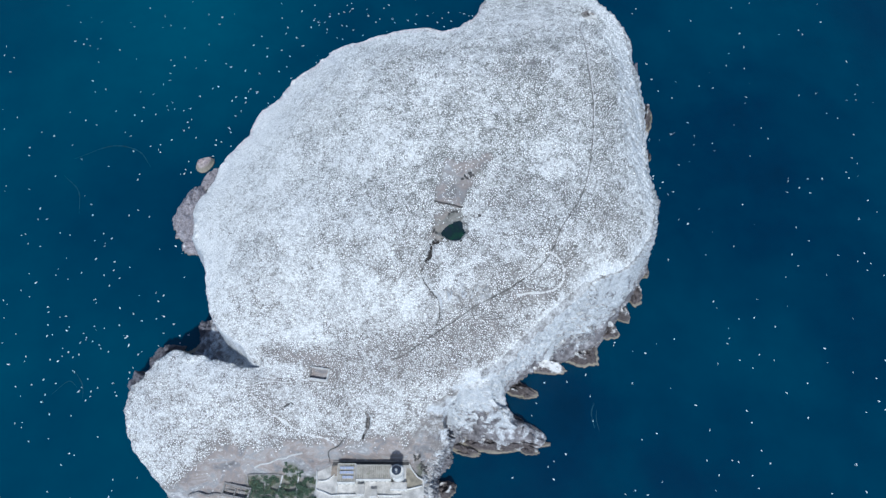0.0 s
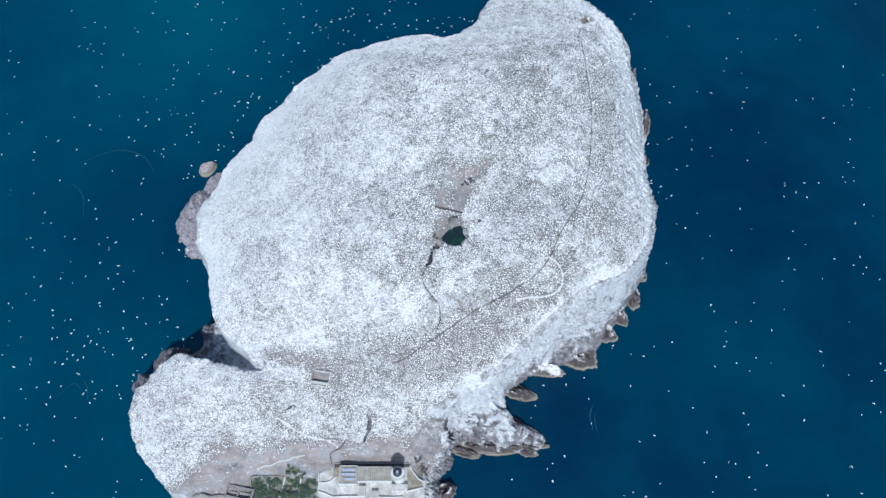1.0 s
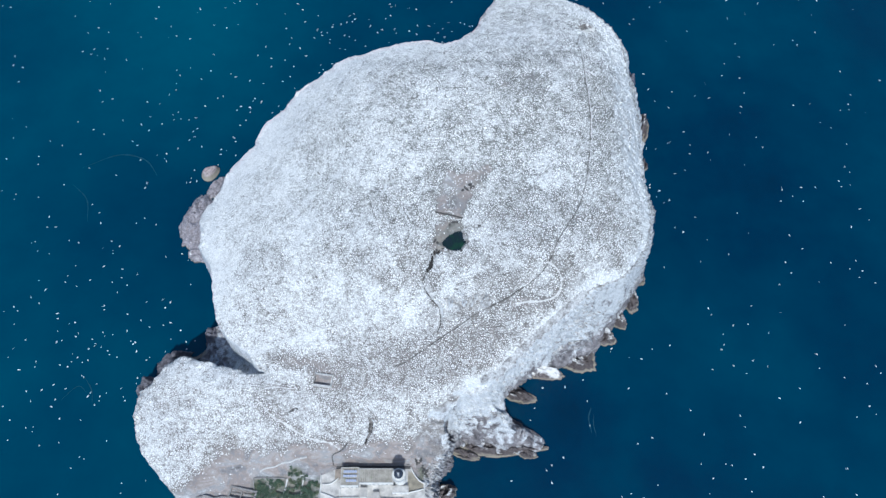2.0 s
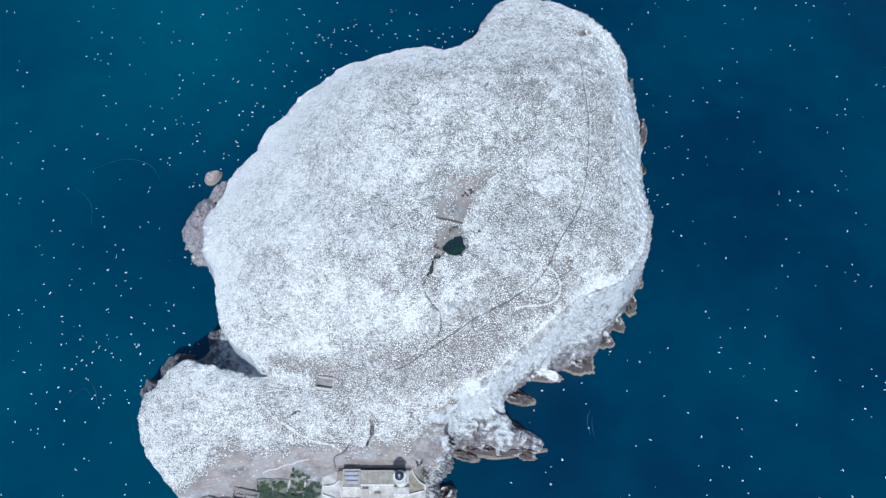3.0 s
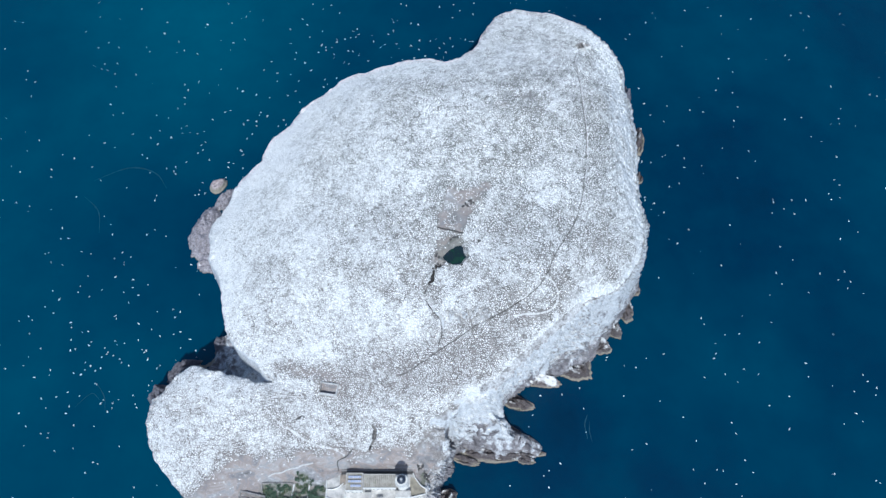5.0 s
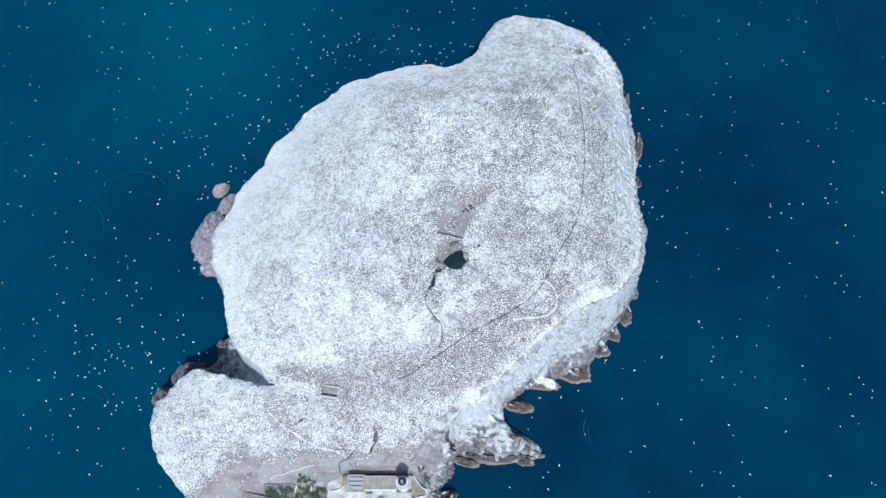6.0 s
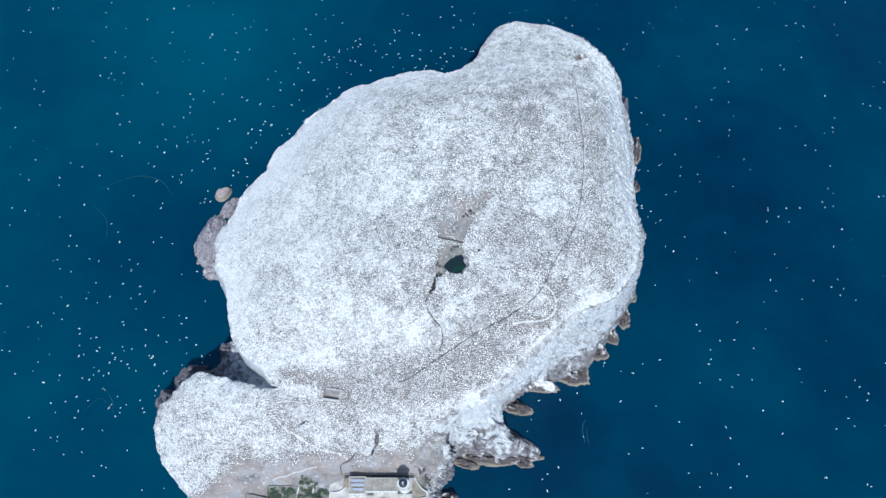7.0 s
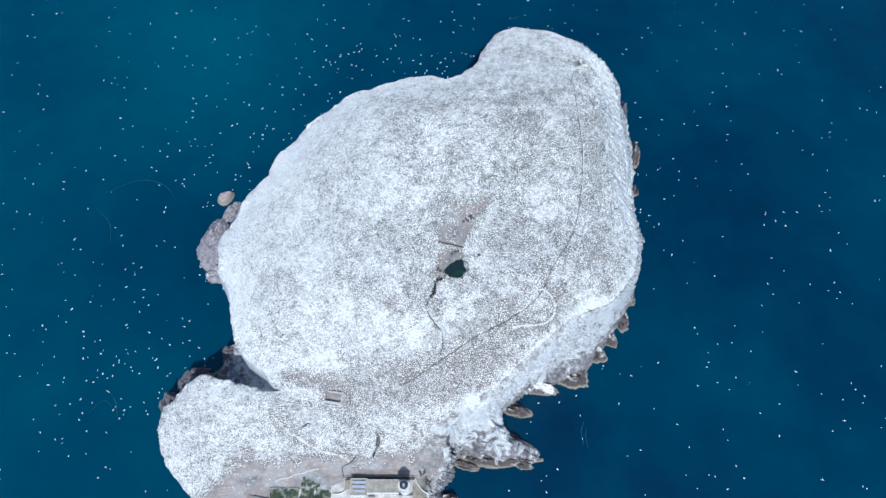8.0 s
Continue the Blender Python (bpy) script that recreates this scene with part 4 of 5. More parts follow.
NORTH_AND_WEST = (
        (133, 293, 25, 10, 80, 7, SPUR), (130, 263, 9, 6, 80, 5, SPUR), (126, 326, 30, 12, 74, 13, SHELF),
        (-131, 144.5, 15, 11, 20, 14, SHELF), (-153, 129, 24, 9, 38, 15, SHELF), (-163, 113, 17, 11, 62, 24, SHELF), (-149, 122.5, 22, 9, 42, 28, SHELF))
for k, (x, y, length, width, turn, height, label) in enumerate(SOUTH_EAST + NORTH_AND_WEST):
    sea_rock(x, y, length, width, turn, height, 3.7 * k + 1.3, label, rock=CLEFT_ROCK if label is SHELF else None, ribs=0.5 if label is WHITE_SPUR else 0.9, crag=0.5 if label is WHITE_SPUR else 0.75)
sea_rock(-152.5, 221.5, 39, 24, 92, 6, 71.3, "low mauve-grey rock shelf under the western cliff", 6.0, 0.75, SHELF_ROCK, 0.3, 0.35)
sea_rock(-150, 200, 15, 15, 200, 6, 73.7, "low whitened rock lobe at the end of the western shelf", 5.0, 0.75, PALE_SHELF, 0.35, 0.4)
sea_rock(-145, 247, 18, 9, 60, 5, 75.1, "low mauve-grey rock shelf under the western cliff", 4.0, 0.75, SHELF_ROCK, 0.35)
sea_rock(-151, 257, 13, 9, 40, 6, 83.9, "round tawny sea stack standing alone in the water", 7.0, 0.25, STACK_ROCK, 0.2, 0.25)

# ---- pool, paths, trenches ----
bm = bmesh.new()
middle = np.mean(POOL, 0)
bm.faces.new([bm.verts.new((*(middle + (p - middle) * 1.12), POOL_LEVEL)) for p in ring(POOL, 0.6)][::-1])
bmesh.ops.recalc_face_normals(bm, faces=bm.faces)
tagged(part("pool", bm, POND, None), "small dark green pool in a hollow of the summit", "pool", kind="structure")
footpath(GULLY, 0.55, STONE_AND_SHADE, "dark gully running down from the pool")
footpath(GULLY[:5], 2.0, EARTH_AND_SHADE, "dark gully head below the pool", 0.09)
footpath(PATH_NORTH, 0.4, PATH_SOIL, "narrow dark trodden path over the summit")
footpath(PATH_SOUTH, 0.44, PATH_SOIL, "narrow dark trodden path down the southern slope")
footpath(tuple((x + 0.6, y) for x, y in PATH_NORTH[:8]), 0.5, PALE_SOIL, "pale worn edge of the path over the summit", 0.12, 0.8)
footpath(LOOP, 0.95, PALE_SOIL, "pale whitened path curving along the slope", 0.05, 0.9)
footpath(WEST_SPUR, 0.65, PALE_SOIL, "pale whitened path on the western ledge", 0.05, 0.9)
footpath(WEST_PATH, 0.95, PALE_SOIL, "pale whitened path down to the buildings", 0.05, 0.9)
footpath(STEPS_DOWN, 0.55, STONE_AND_SHADE, "dark sunken steps down to the buildings", 0.05, 0.35)
# Black and dark strips put the shade inside the crack into colour.
footpath(CRACK, 1.3, EARTH_AND_SHADE, "eroded crack in the slope, its depth shade put in as black", 0.08, 0.5)
footpath(CRACK[:5], 3.2, SOIL_AND_SHADE, "brown eroded sides of the crack", 0.03, 0.4)
footpath(CRACK[1:4], 2.4, STONE_AND_SHADE, "mouth of the eroded crack, its shade put in as dark colour", 0.3, 0.3)
footpath(FISSURE, 0.8, STONE_AND_SHADE, "dark forked fissure in the ground")

# ---- ruins on the top ----
# Wall colour darkened to carry the shadow line along its north side.
stone_wall(((-4.1, 176.6), (2.4, 175.8), (9.3, 174.2)), 0.45, 0.9, 0.4, STONE_AND_SHADE, "tumbled garden wall above the pool, darkened for its shadow line")
stone_wall(((1.1, 196.3), (-1.3, 186), (-3.8, 177.2)), 0.35, 0.3, 0.6, STONE, "low remains of a grey garden wall")
stone_wall(((14.9, 190.2), (16.9, 192), (18.9, 191.2), (18.2, 188.7), (15.8, 187.6)), 0.45, 0.7, 0.6, STONE, "curved remains of a stone pen")


def boulder(x, y, size, seed, mat, label):
    bm = bmesh.new()
    bmesh.ops.create_icosphere(bm, subdivisions=3, radius=1.0)
    for v in bm.verts:
        d = 1 + 0.3 * noise.fractal(v.co * 1.2 + Vector((seed, 0, 0)), 1.0, 2.0, 3)
        v.co = Vector((v.co.x * size * d, v.co.y * size * (0.45 + 0.35 * math.sin(seed * 5) ** 2) * d, v.co.z * size * 0.5 * d))
    for f in bm.faces:
        f.smooth = True
    ob = part("boulder", bm, mat, None)
    ob.matrix_world = pose(x, y, ground(x, y) + size * 0.15, 0, 0, seed * 57)
    return tagged(ob, label, "rock", "loose dark rocks")


for k, (x, y, size) in enumerate(((9.4, 188, 1.0), (10.6, 189.6, 0.8), (11.6, 188.4, 1.2), (12.9, 190.8, 1.1), (13.4, 189.3, 0.9), (14.6, 189.9, 0.8), (17.4, 170.1, 0.9),
                                  (-4.3, 162.7, 1.2), (-3.2, 161.9, 0.8), (4.6, 172.2, 1.1), (2.9, 171.4, 0.9), (6.4, 172.4, 0.8), (-0.4, 159.4, 0.7), (8.5, 158.3, 0.7), (-3.5, 158.9, 1.0), (-6.2, 156.6, 0.8))):
    boulder(x, y, size, k + 0.5, STONE_AND_SHADE, "dark weathered rock lying on the bare ground")

# the roofless chapel
cx, cy = -59.4, 104.2
floor_z = ground(cx, cy)
chapel = thing("ruined_chapel", "small roofless chapel of grey stone walls, whitened along the top", "ruin", (cx, cy, floor_z), -8)


def ruin_wall(parent, x0, x1, y0, y1, height, seed, mat=STONE, name="wall"):
    """A thick old wall with a ragged top."""
    bm = bmesh.new()
    lengthwise = abs(x1 - x0) > abs(y1 - y0)
    n = max(3, int(max(abs(x1 - x0), abs(y1 - y0)) / 0.5))
    rows = []
    for k in range(n + 1):
        u = k / n
        h = height * (1 + 0.22 * noise.noise((u * 5, seed, 0)) + 0.15 * noise.noise((u * 13, seed, 3)))
        if lengthwise:
            x = x0 + (x1 - x0) * u
            ring4 = ((x, y0, -2), (x, y0, h), (x, y1, h * 0.96), (x, y1, -2))
        else:
            y = y0 + (y1 - y0) * u
            ring4 = ((x0, y, -2), (x0, y, h), (x1, y, h * 0.96), (x1, y, -2))
        rows.append([bm.verts.new(c) for c in ring4])
    for a, b in zip(rows, rows[1:]):
        for k in range(3):
            bm.faces.new((a[k], a[k + 1], b[k + 1], b[k]))
    bm.faces.new(rows[0])
    bm.faces.new(rows[-1][::-1])
    bmesh.ops.recalc_face_normals(bm, faces=bm.faces)
    bmesh.ops.bevel(bm, geom=[e for e in bm.edges if e.calc_face_angle(0) > 1.2], offset=0.06, segments=1, affect="EDGES")
    return part(name, bm, mat, parent)


for k, (x0, x1, y0, y1, h) in enumerate(((-4.6, 4.6, 2.5, 3.05, 2.6), (-4.6, 4.6, -3.05, -2.5, 2.6), (-4.6, -4.05, -2.48, 2.48, 2.5), (4.05, 4.6, -2.48, 2.48, 2.5))):
    ruin_wall(chapel, x0, x1, y0, y1, h, 1.0 + k, STONE if k == 2 else PALE_STONE)

# the old fog-signal houses near the northern end
hx, hy = 82.6, 310.0
shed = thing("ruined_signal_house", "small roofless grey signal house with cross walls", "ruin", (hx, hy, ground(hx, hy)), 24)
for k, (x0, x1, y0, y1) in enumerate(((-2.6, 2.6, 1.9, 2.3), (-2.6, 2.6, -2.3, -1.9), (-2.6, -2.2, -1.88, 1.88), (-0.6, -0.2, -1.88, 1.88), (1.4, 1.8, -1.88, 1.88))):
    ruin_wall(shed, x0, x1, y0, y1, 2.2, 11.0 + k, PALE_STONE if k == 1 else STONE)
# Dark floor slab: shade inside the roofless walls put into its colour.
part("floor", boxed(-2.15, 2.15, -1.85, 1.85, -1.5, 0.3), SOIL_AND_SHADE if shed.name == "ruined_signal_house" else STONE, shed, "floor darkened for the shade inside the walls")
hx, hy = 87.4, 315.4
shed = thing("signal_hut", "small roofless white-walled hut beside the ruined signal house", "ruin", (hx, hy, ground(hx, hy)), 24)
for k, (x0, x1, y0, y1) in enumerate(((-2.2, 2.2, -2.4, -1.8), (-2.2, -1.6, -1.78, 2.4), (1.6, 2.2, -1.78, 2.4), (-1.58, 0.2, 1.9, 2.4))):
    ruin_wall(shed, x0, x1, y0, y1, 2.3, 17.0 + k, GUANO_STONE)
# Floor darker than the white walls, to carry the shade inside them.
part("floor", boxed(-2.15, 2.15, -1.85, 1.85, -1.5, 0.3), SOIL_AND_SHADE if shed.name == "ruined_signal_house" else STONE, shed, "floor darkened for the shade inside the walls")

rng_rocks = random.Random(9)

# ---- lighthouse and its yard ----
YARD = 28.5
bm = bmesh.new()
slab = [bm.verts.new((x, y, YARD - 2.0)) for x, y in ((-60.6, 62.6), (-53.2, 65.7), (-16.2, 65.7), (-14.7, 63.2), (-12, 60), (-9.2, 58.6), (-9.0, 46), (-14, 34), (-60, 34))]
raised = bmesh.ops.extrude_face_region(bm, geom=[bm.faces.new(slab)])["geom"]
bmesh.ops.translate(bm, verts=[v for v in raised if isinstance(v, bmesh.types.BMVert)], vec=(0, 0, 2.25))
bmesh.ops.recalc_face_normals(bm, faces=bm.faces)
tagged(part("pavement", bm, PAVING, None), "pale concrete yard round the lighthouse, stained grey", "yard", kind="structure")
bm = boxed(-53.4, -16.6, 67.3, 67.8, YARD - 1.0, YARD + 0.9, bevel=0.05)
tagged(part("retaining_wall", bm, STONE, None), "long grey retaining wall behind the keepers' block", "wall", kind="structure")

# Dark floor strip: the block's shade on the alley put into its colour.
tagged(part("alley", boxed(-53.4, -16.6, 65.75, 67.3, YARD - 1.0, YARD + 0.16, bevel=0.02), STONE_AND_SHADE, None), "alley between block and retaining wall, its shade put into the dark floor", "alley", kind="structure")

tower = thing("lighthouse", "white round lighthouse tower with a black lantern dome", "lighthouse", (-21.4, 60.2, YARD + 0.2))
part("tower", lathe(((3.1, 0), (3.1, 0.6), (2.9, 0.8), (2.5, 13.2), (2.6, 13.6), (3.1, 14.0))), WHITEWASH, tower)
part("gallery", lathe(((3.0, 14.0), (3.35, 14.1), (3.35, 14.45), (3.2, 14.5))), WHITEWASH, tower)
part("murette", lathe(((2.15, 14.5), (2.15, 16.2), (2.25, 16.25), (2.25, 16.4), (1.9, 16.45))), WHITEWASH, tower)
part("lantern_glass", lathe(((1.85, 16.45), (1.85, 18.3))), GLASS, tower, "clear curved lantern panes")
for k in range(12):
    a = 2 * math.pi * k / 12
    bar = boxed(-0.05, 0.05, -0.05, 0.05, 16.45, 18.35, bevel=0)
    bmesh.ops.translate(bar, verts=bar.verts, vec=(1.92 * math.cos(a), 1.92 * math.sin(a), 0))
    part("glazing_bar", bar, METAL_DARK, tower)
dome = part("dome", lathe(((2.1, 18.3), (2.2, 18.4), (2.15, 18.6), (1.8, 19.1), (1.3, 19.5), (0.7, 19.75), (0.45, 19.8))), METAL_DARK, tower, "black metal lantern dome")
part("vent", lathe(((0.45, 19.75), (0.5, 20.0), (0.65, 20.15), (0.6, 20.4), (0.2, 20.6)), 20), METAL_GREY, dome, "grey vent ball")
for k in range(20):
    a = 2 * math.pi * k / 20
    post = boxed(-0.03, 0.03, -0.03, 0.03, 14.45, 15.5, bevel=0)
    bmesh.ops.translate(post, verts=post.verts, vec=(3.2 * math.cos(a), 3.2 * math.sin(a), 0))
    part("rail_post", post, METAL_GREY, tower)
for z in (14.95, 15.5):
    rail = bmesh.new()
    inner = [[rail.verts.new((r * math.cos(2 * math.pi * k / 40), r * math.sin(2 * math.pi * k / 40), z + dz)) for k in range(40)] for r, dz in ((3.16, 0), (3.24, 0), (3.24, 0.06), (3.16, 0.06))]
    for a, b in zip(inner, inner[1:] + inner[:1]):
        for k in range(40):
            rail.faces.new((a[k], a[(k + 1) % 40], b[(k + 1) % 40], b[k]))
    bmesh.ops.recalc_face_normals(rail, faces=rail.faces)
    part("handrail", rail, METAL_GREY, tower)


def flat_roofed(name, label, x0, x1, y0, y1, height, roof_mat, parapet=0.55):
    """A rendered block with a sunk flat roof behind parapets, windows and a door to the south."""
    w, d = x1 - x0, y1 - y0
    b = thing(name, label, "building", ((x0 + x1) / 2, (y0 + y1) / 2, YARD + 0.2))
    w, d = w / 2, d / 2
    part("body", boxed(-w, w, -d, d, 0, height), WHITEWASH, b)
    part("roof", boxed(-w + 0.3, w - 0.3, -d + 0.5, d - 0.3, height, height + 0.12), roof_mat, b, "stained brown-grey flat roof")
    part("parapet", boxed(-w - 0.05, w + 0.05, -d - 0.08, -d + 0.5, height, height + parapet), WHITEWASH, b)
    part("parapet", boxed(-w - 0.05, w + 0.05, d - 0.3, d + 0.05, height, height + parapet * 0.6), CONCRETE, b)
    part("parapet", boxed(-w - 0.05, -w + 0.3, -d + 0.52, d - 0.32, height, height + parapet * 0.6), CONCRETE, b)
    part("parapet", boxed(w - 0.3, w + 0.05, -d + 0.52, d - 0.32, height, height + parapet * 0.6), CONCRETE, b)
    for k in range(max(2, int(w))):
        x = -w + (k + 0.5) * 2 * w / max(2, int(w))
        frame_ = part("window", boxed(x - 0.5, x + 0.5, -d - 0.06, -d + 0.02, 1.0, 2.4, bevel=0.02), METAL_GREY, b)
        part("pane", boxed(x - 0.42, x + 0.42, -d - 0.09, -d - 0.06, 1.08, 2.32, bevel=0), GLASS, frame_)
    return b


block = flat_roofed("solar_store", "white rendered store with a flat roof carrying solar panels", -50.2, -41.6, 56.6, 65.6, 5.0, ROOF_FELT)
keepers = flat_roofed("keepers_block", "long white keepers' block with a ribbed brown flat roof", -41.3, -24.7, 57.9, 65.0, 5.0, ROOF_FELT)
for k in range(16):
    x = -7.6 + k * 0.99
    part("roof_batten", boxed(x - 0.09, x + 0.09, -2.95, 3.2, 5.12, 5.24, bevel=0.02), RIB_WOOD, keepers)
for k in range(8):
    x = -3.7 + k * 1.05
    part("roof_batten", boxed(x - 0.09, x + 0.09, -3.9, 4.1, 5.12, 5.24, bevel=0.02), RIB_WOOD, block)

panel = new("solar_panel")
panel.parent = block
panel.location = (-2.5, 2.4, 5.24)
tilt = Matrix.Rotation(radians(24), 4, "X")
bm = boxed(-0.62, 0.62, -0.62, 0.62, 0.0, 0.05, bevel=0.01)
bmesh.ops.transform(bm, matrix=Matrix.Translation((0, 0, 0.42)) @ tilt, verts=bm.verts)
part("frame", bm, METAL_GREY, panel)
bm = boxed(-0.56, 0.56, -0.56, 0.56, 0.05, 0.06, bevel=0)
bmesh.ops.transform(bm, matrix=Matrix.Translation((0, 0, 0.42)) @ tilt, verts=bm.verts)
part("cells", bm, PANEL, panel, "blue solar cells")
for x in (-0.55, 0.55):
    part("leg", boxed(x - 0.03, x + 0.03, 0.5, 0.56, 0, 0.64, bevel=0), METAL_GREY, panel)
    part("leg", boxed(x - 0.03, x + 0.03, -0.5, -0.44, 0, 0.2, bevel=0), METAL_GREY, panel)
for row, (y, count, start) in enumerate(((2.4, 5, -2.5), (0.3, 5, -2.5), (-1.9, 4, -1.2))):
    for k in range(count):
        if (row, k) != (0, 0):
            copy_thing(panel, pose(start + 1.32 * k, y, 5.24))

flat_roofed("wash_house", "low white outhouse with a grey flat roof", -40.6, -37.4, 51.4, 56.4, 2.6, CONCRETE, 0.3)
flat_roofed("fuel_store", "low white outhouse with a grey flat roof", -34.4, -31.4, 50.6, 54.2, 2.4, CONCRETE, 0.3)
flat_roofed("porch_block", "low white annexe at the foot of the lighthouse tower", -25.0, -17.2, 53.6, 57.2, 3.0, PAVING, 0.3)
WHITE_WALL = "white-painted yard wall"
for line, height in ((((-50.6, 55.9), (-50.8, 52.6)), 1.2), (((-53.0, 51.5), (-50.0, 51.8), (-41.5, 51.9)), 1.4), (((-31.2, 51.5), (-25.0, 51.4), (-19.5, 51.6)), 1.4),
                     (((-60.6, 62.7), (-60.5, 58.5), (-60.4, 54.4)), 1.3), (((-59.9, 58.3), (-57.6, 58.2), (-55.3, 58.7), (-53.4, 60.0), (-51.9, 61.3)), 1.1), (((-60.4, 54.3), (-56.8, 53.1), (-53.0, 51.5)), 1.2),
                     (((-16.2, 66.2), (-15.6, 64.8), (-14.7, 63.2), (-12.0, 60.0), (-9.4, 58.7)), 1.2), (((-9.3, 58.6), (-9.2, 56.1)), 1.2), (((-18.8, 54.0), (-14.0, 55.0), (-9.9, 56.0)), 1.3)):
    stone_wall(line, 0.4, height, 0.12, WHITEWASH, WHITE_WALL, YARD + 0.2, "yard_wall", "wall", "white walls of the lighthouse yard")
bm = bmesh.new()
corners = [bm.verts.new((x, y, YARD + 0.29)) for x, y in ((-17.6, 64.6), (-15.4, 63.6), (-12.6, 60.0), (-10.0, 58.3), (-10.2, 56.6), (-14.0, 55.5), (-18.0, 54.7))]
bm.faces.new(corners)
tagged(part("garden_bed", bm, MOSS_GROUND, None), "bare tan ground with thin moss inside the curved wall", "ground", kind="structure")

for k in range(46):
    x, y = rng_rocks.uniform(-15, -3), rng_rocks.uniform(54, 73)
    if x > -15.4 + max(0, 66.5 - y) * 0.78:
        boulder(x, y, rng_rocks.uniform(0.3, 0.8) * rng_rocks.uniform(0.7, 1.3), k + 80.5, STONE, "weathered grey rock on the slope beside the lighthouse")

for k in range(24):
    u = rng_rocks.uniform(0, 1)
    x, y = -14.6 + 7.6 * u ** 1.2 + rng_rocks.uniform(0, 3.2), 68.5 - 9.5 * u + rng_rocks.uniform(-0.5, 2.4)
    boulder(x, y, rng_rocks.uniform(0.4, 1.0), k + 180.5, STONE_AND_SHADE, "dark rock heaped outside the curved yard wall")
tagged(part("terrace", boxed(-53.8, -50.4, 60.6, 65.5, YARD - 0.5, YARD + 0.75, bevel=0.05), plain("brown_gravel", (0.36, 0.30, 0.25), 0.6, 0.7, 0.95, 0.5, 0.1), None), "small brown gravelled terrace beside the store", "terrace", kind="structure")

# ---- ledge walls, castle ruin and the overgrown garden ----
stone_wall(((-90.6, 64.1), (-87.4, 65.5), (-83.2, 66), (-79.5, 67.7), (-75.5, 68.2), (-72.4, 69.5), (-67.5, 70.4)), 0.6, 0.35, 1.4, PALE_SOIL, "low pale crumbling wall on the ledge")
stone_wall(((-93.5, 60.9), (-85, 61.2), (-77.2, 60.8)), 0.5, 0.9, 0.4, STONE, "grey wall of the overgrown garden")
stone_wall(((-93.6, 60.6), (-93.2, 56)), 0.5, 1.2, 0.4, STONE, "grey wall of the overgrown garden")
stone_wall(((-77.0, 60.8), (-77.8, 57), (-78.6, 54)), 0.6, 0.4, 0.4, PALE_SOIL, "pale path edging in the overgrown garden")
stone_wall(((-69.3, 60.2), (-69.8, 57), (-70.2, 53)), 0.6, 0.4, 0.4, PALE_SOIL, "pale path edging in the overgrown garden")
stone_wall(((-87, 52.4), (-80, 52.2), (-72, 52.0)), 0.9, 1.8, 0.25, STONE, "grey garden wall with dark shade behind")
stone_wall(((-120.3, 51.4), (-116, 52.6), (-112, 51.6), (-108, 52.4), (-105.3, 52.0)), 0.8, 1.6, 0.5, STONE, "jagged remains of the old curtain wall")
castle = thing("castle_ruin", "roofless grey castle range with tumbled inner walls", "ruin", (-98.4, 53.5, ground(-98.4, 53.5)), -12)
for k, (x0, x1, y0, y1, h) in enumerate(((-6.8, 6.8, 2.0, 2.9, 2.6), (-6.8, 6.8, -3.0, -2.1, 2.2), (-6.8, -6.0, -2.08, 1.98, 2.4), (6.0, 6.8, -2.08, 1.98, 2.8), (-1.0, -0.4, -2.08, 1.98, 1.6), (-5.9, -1.1, -0.4, 0.2, 1.2), (0.0, 5.8, 0.3, 0.8, 1.1))):
    ruin_wall(castle, x0, x1, y0, y1, h, 31.0 + k)
rng = random.Random(5)
for k in range(22):
    x, y = rng.uniform(-104, -92), rng.uniform(51, 56)
    boulder(x, y, rng.uniform(0.35, 0.7), k + 40.5, STONE, "tumbled grey stone in the castle ruin")


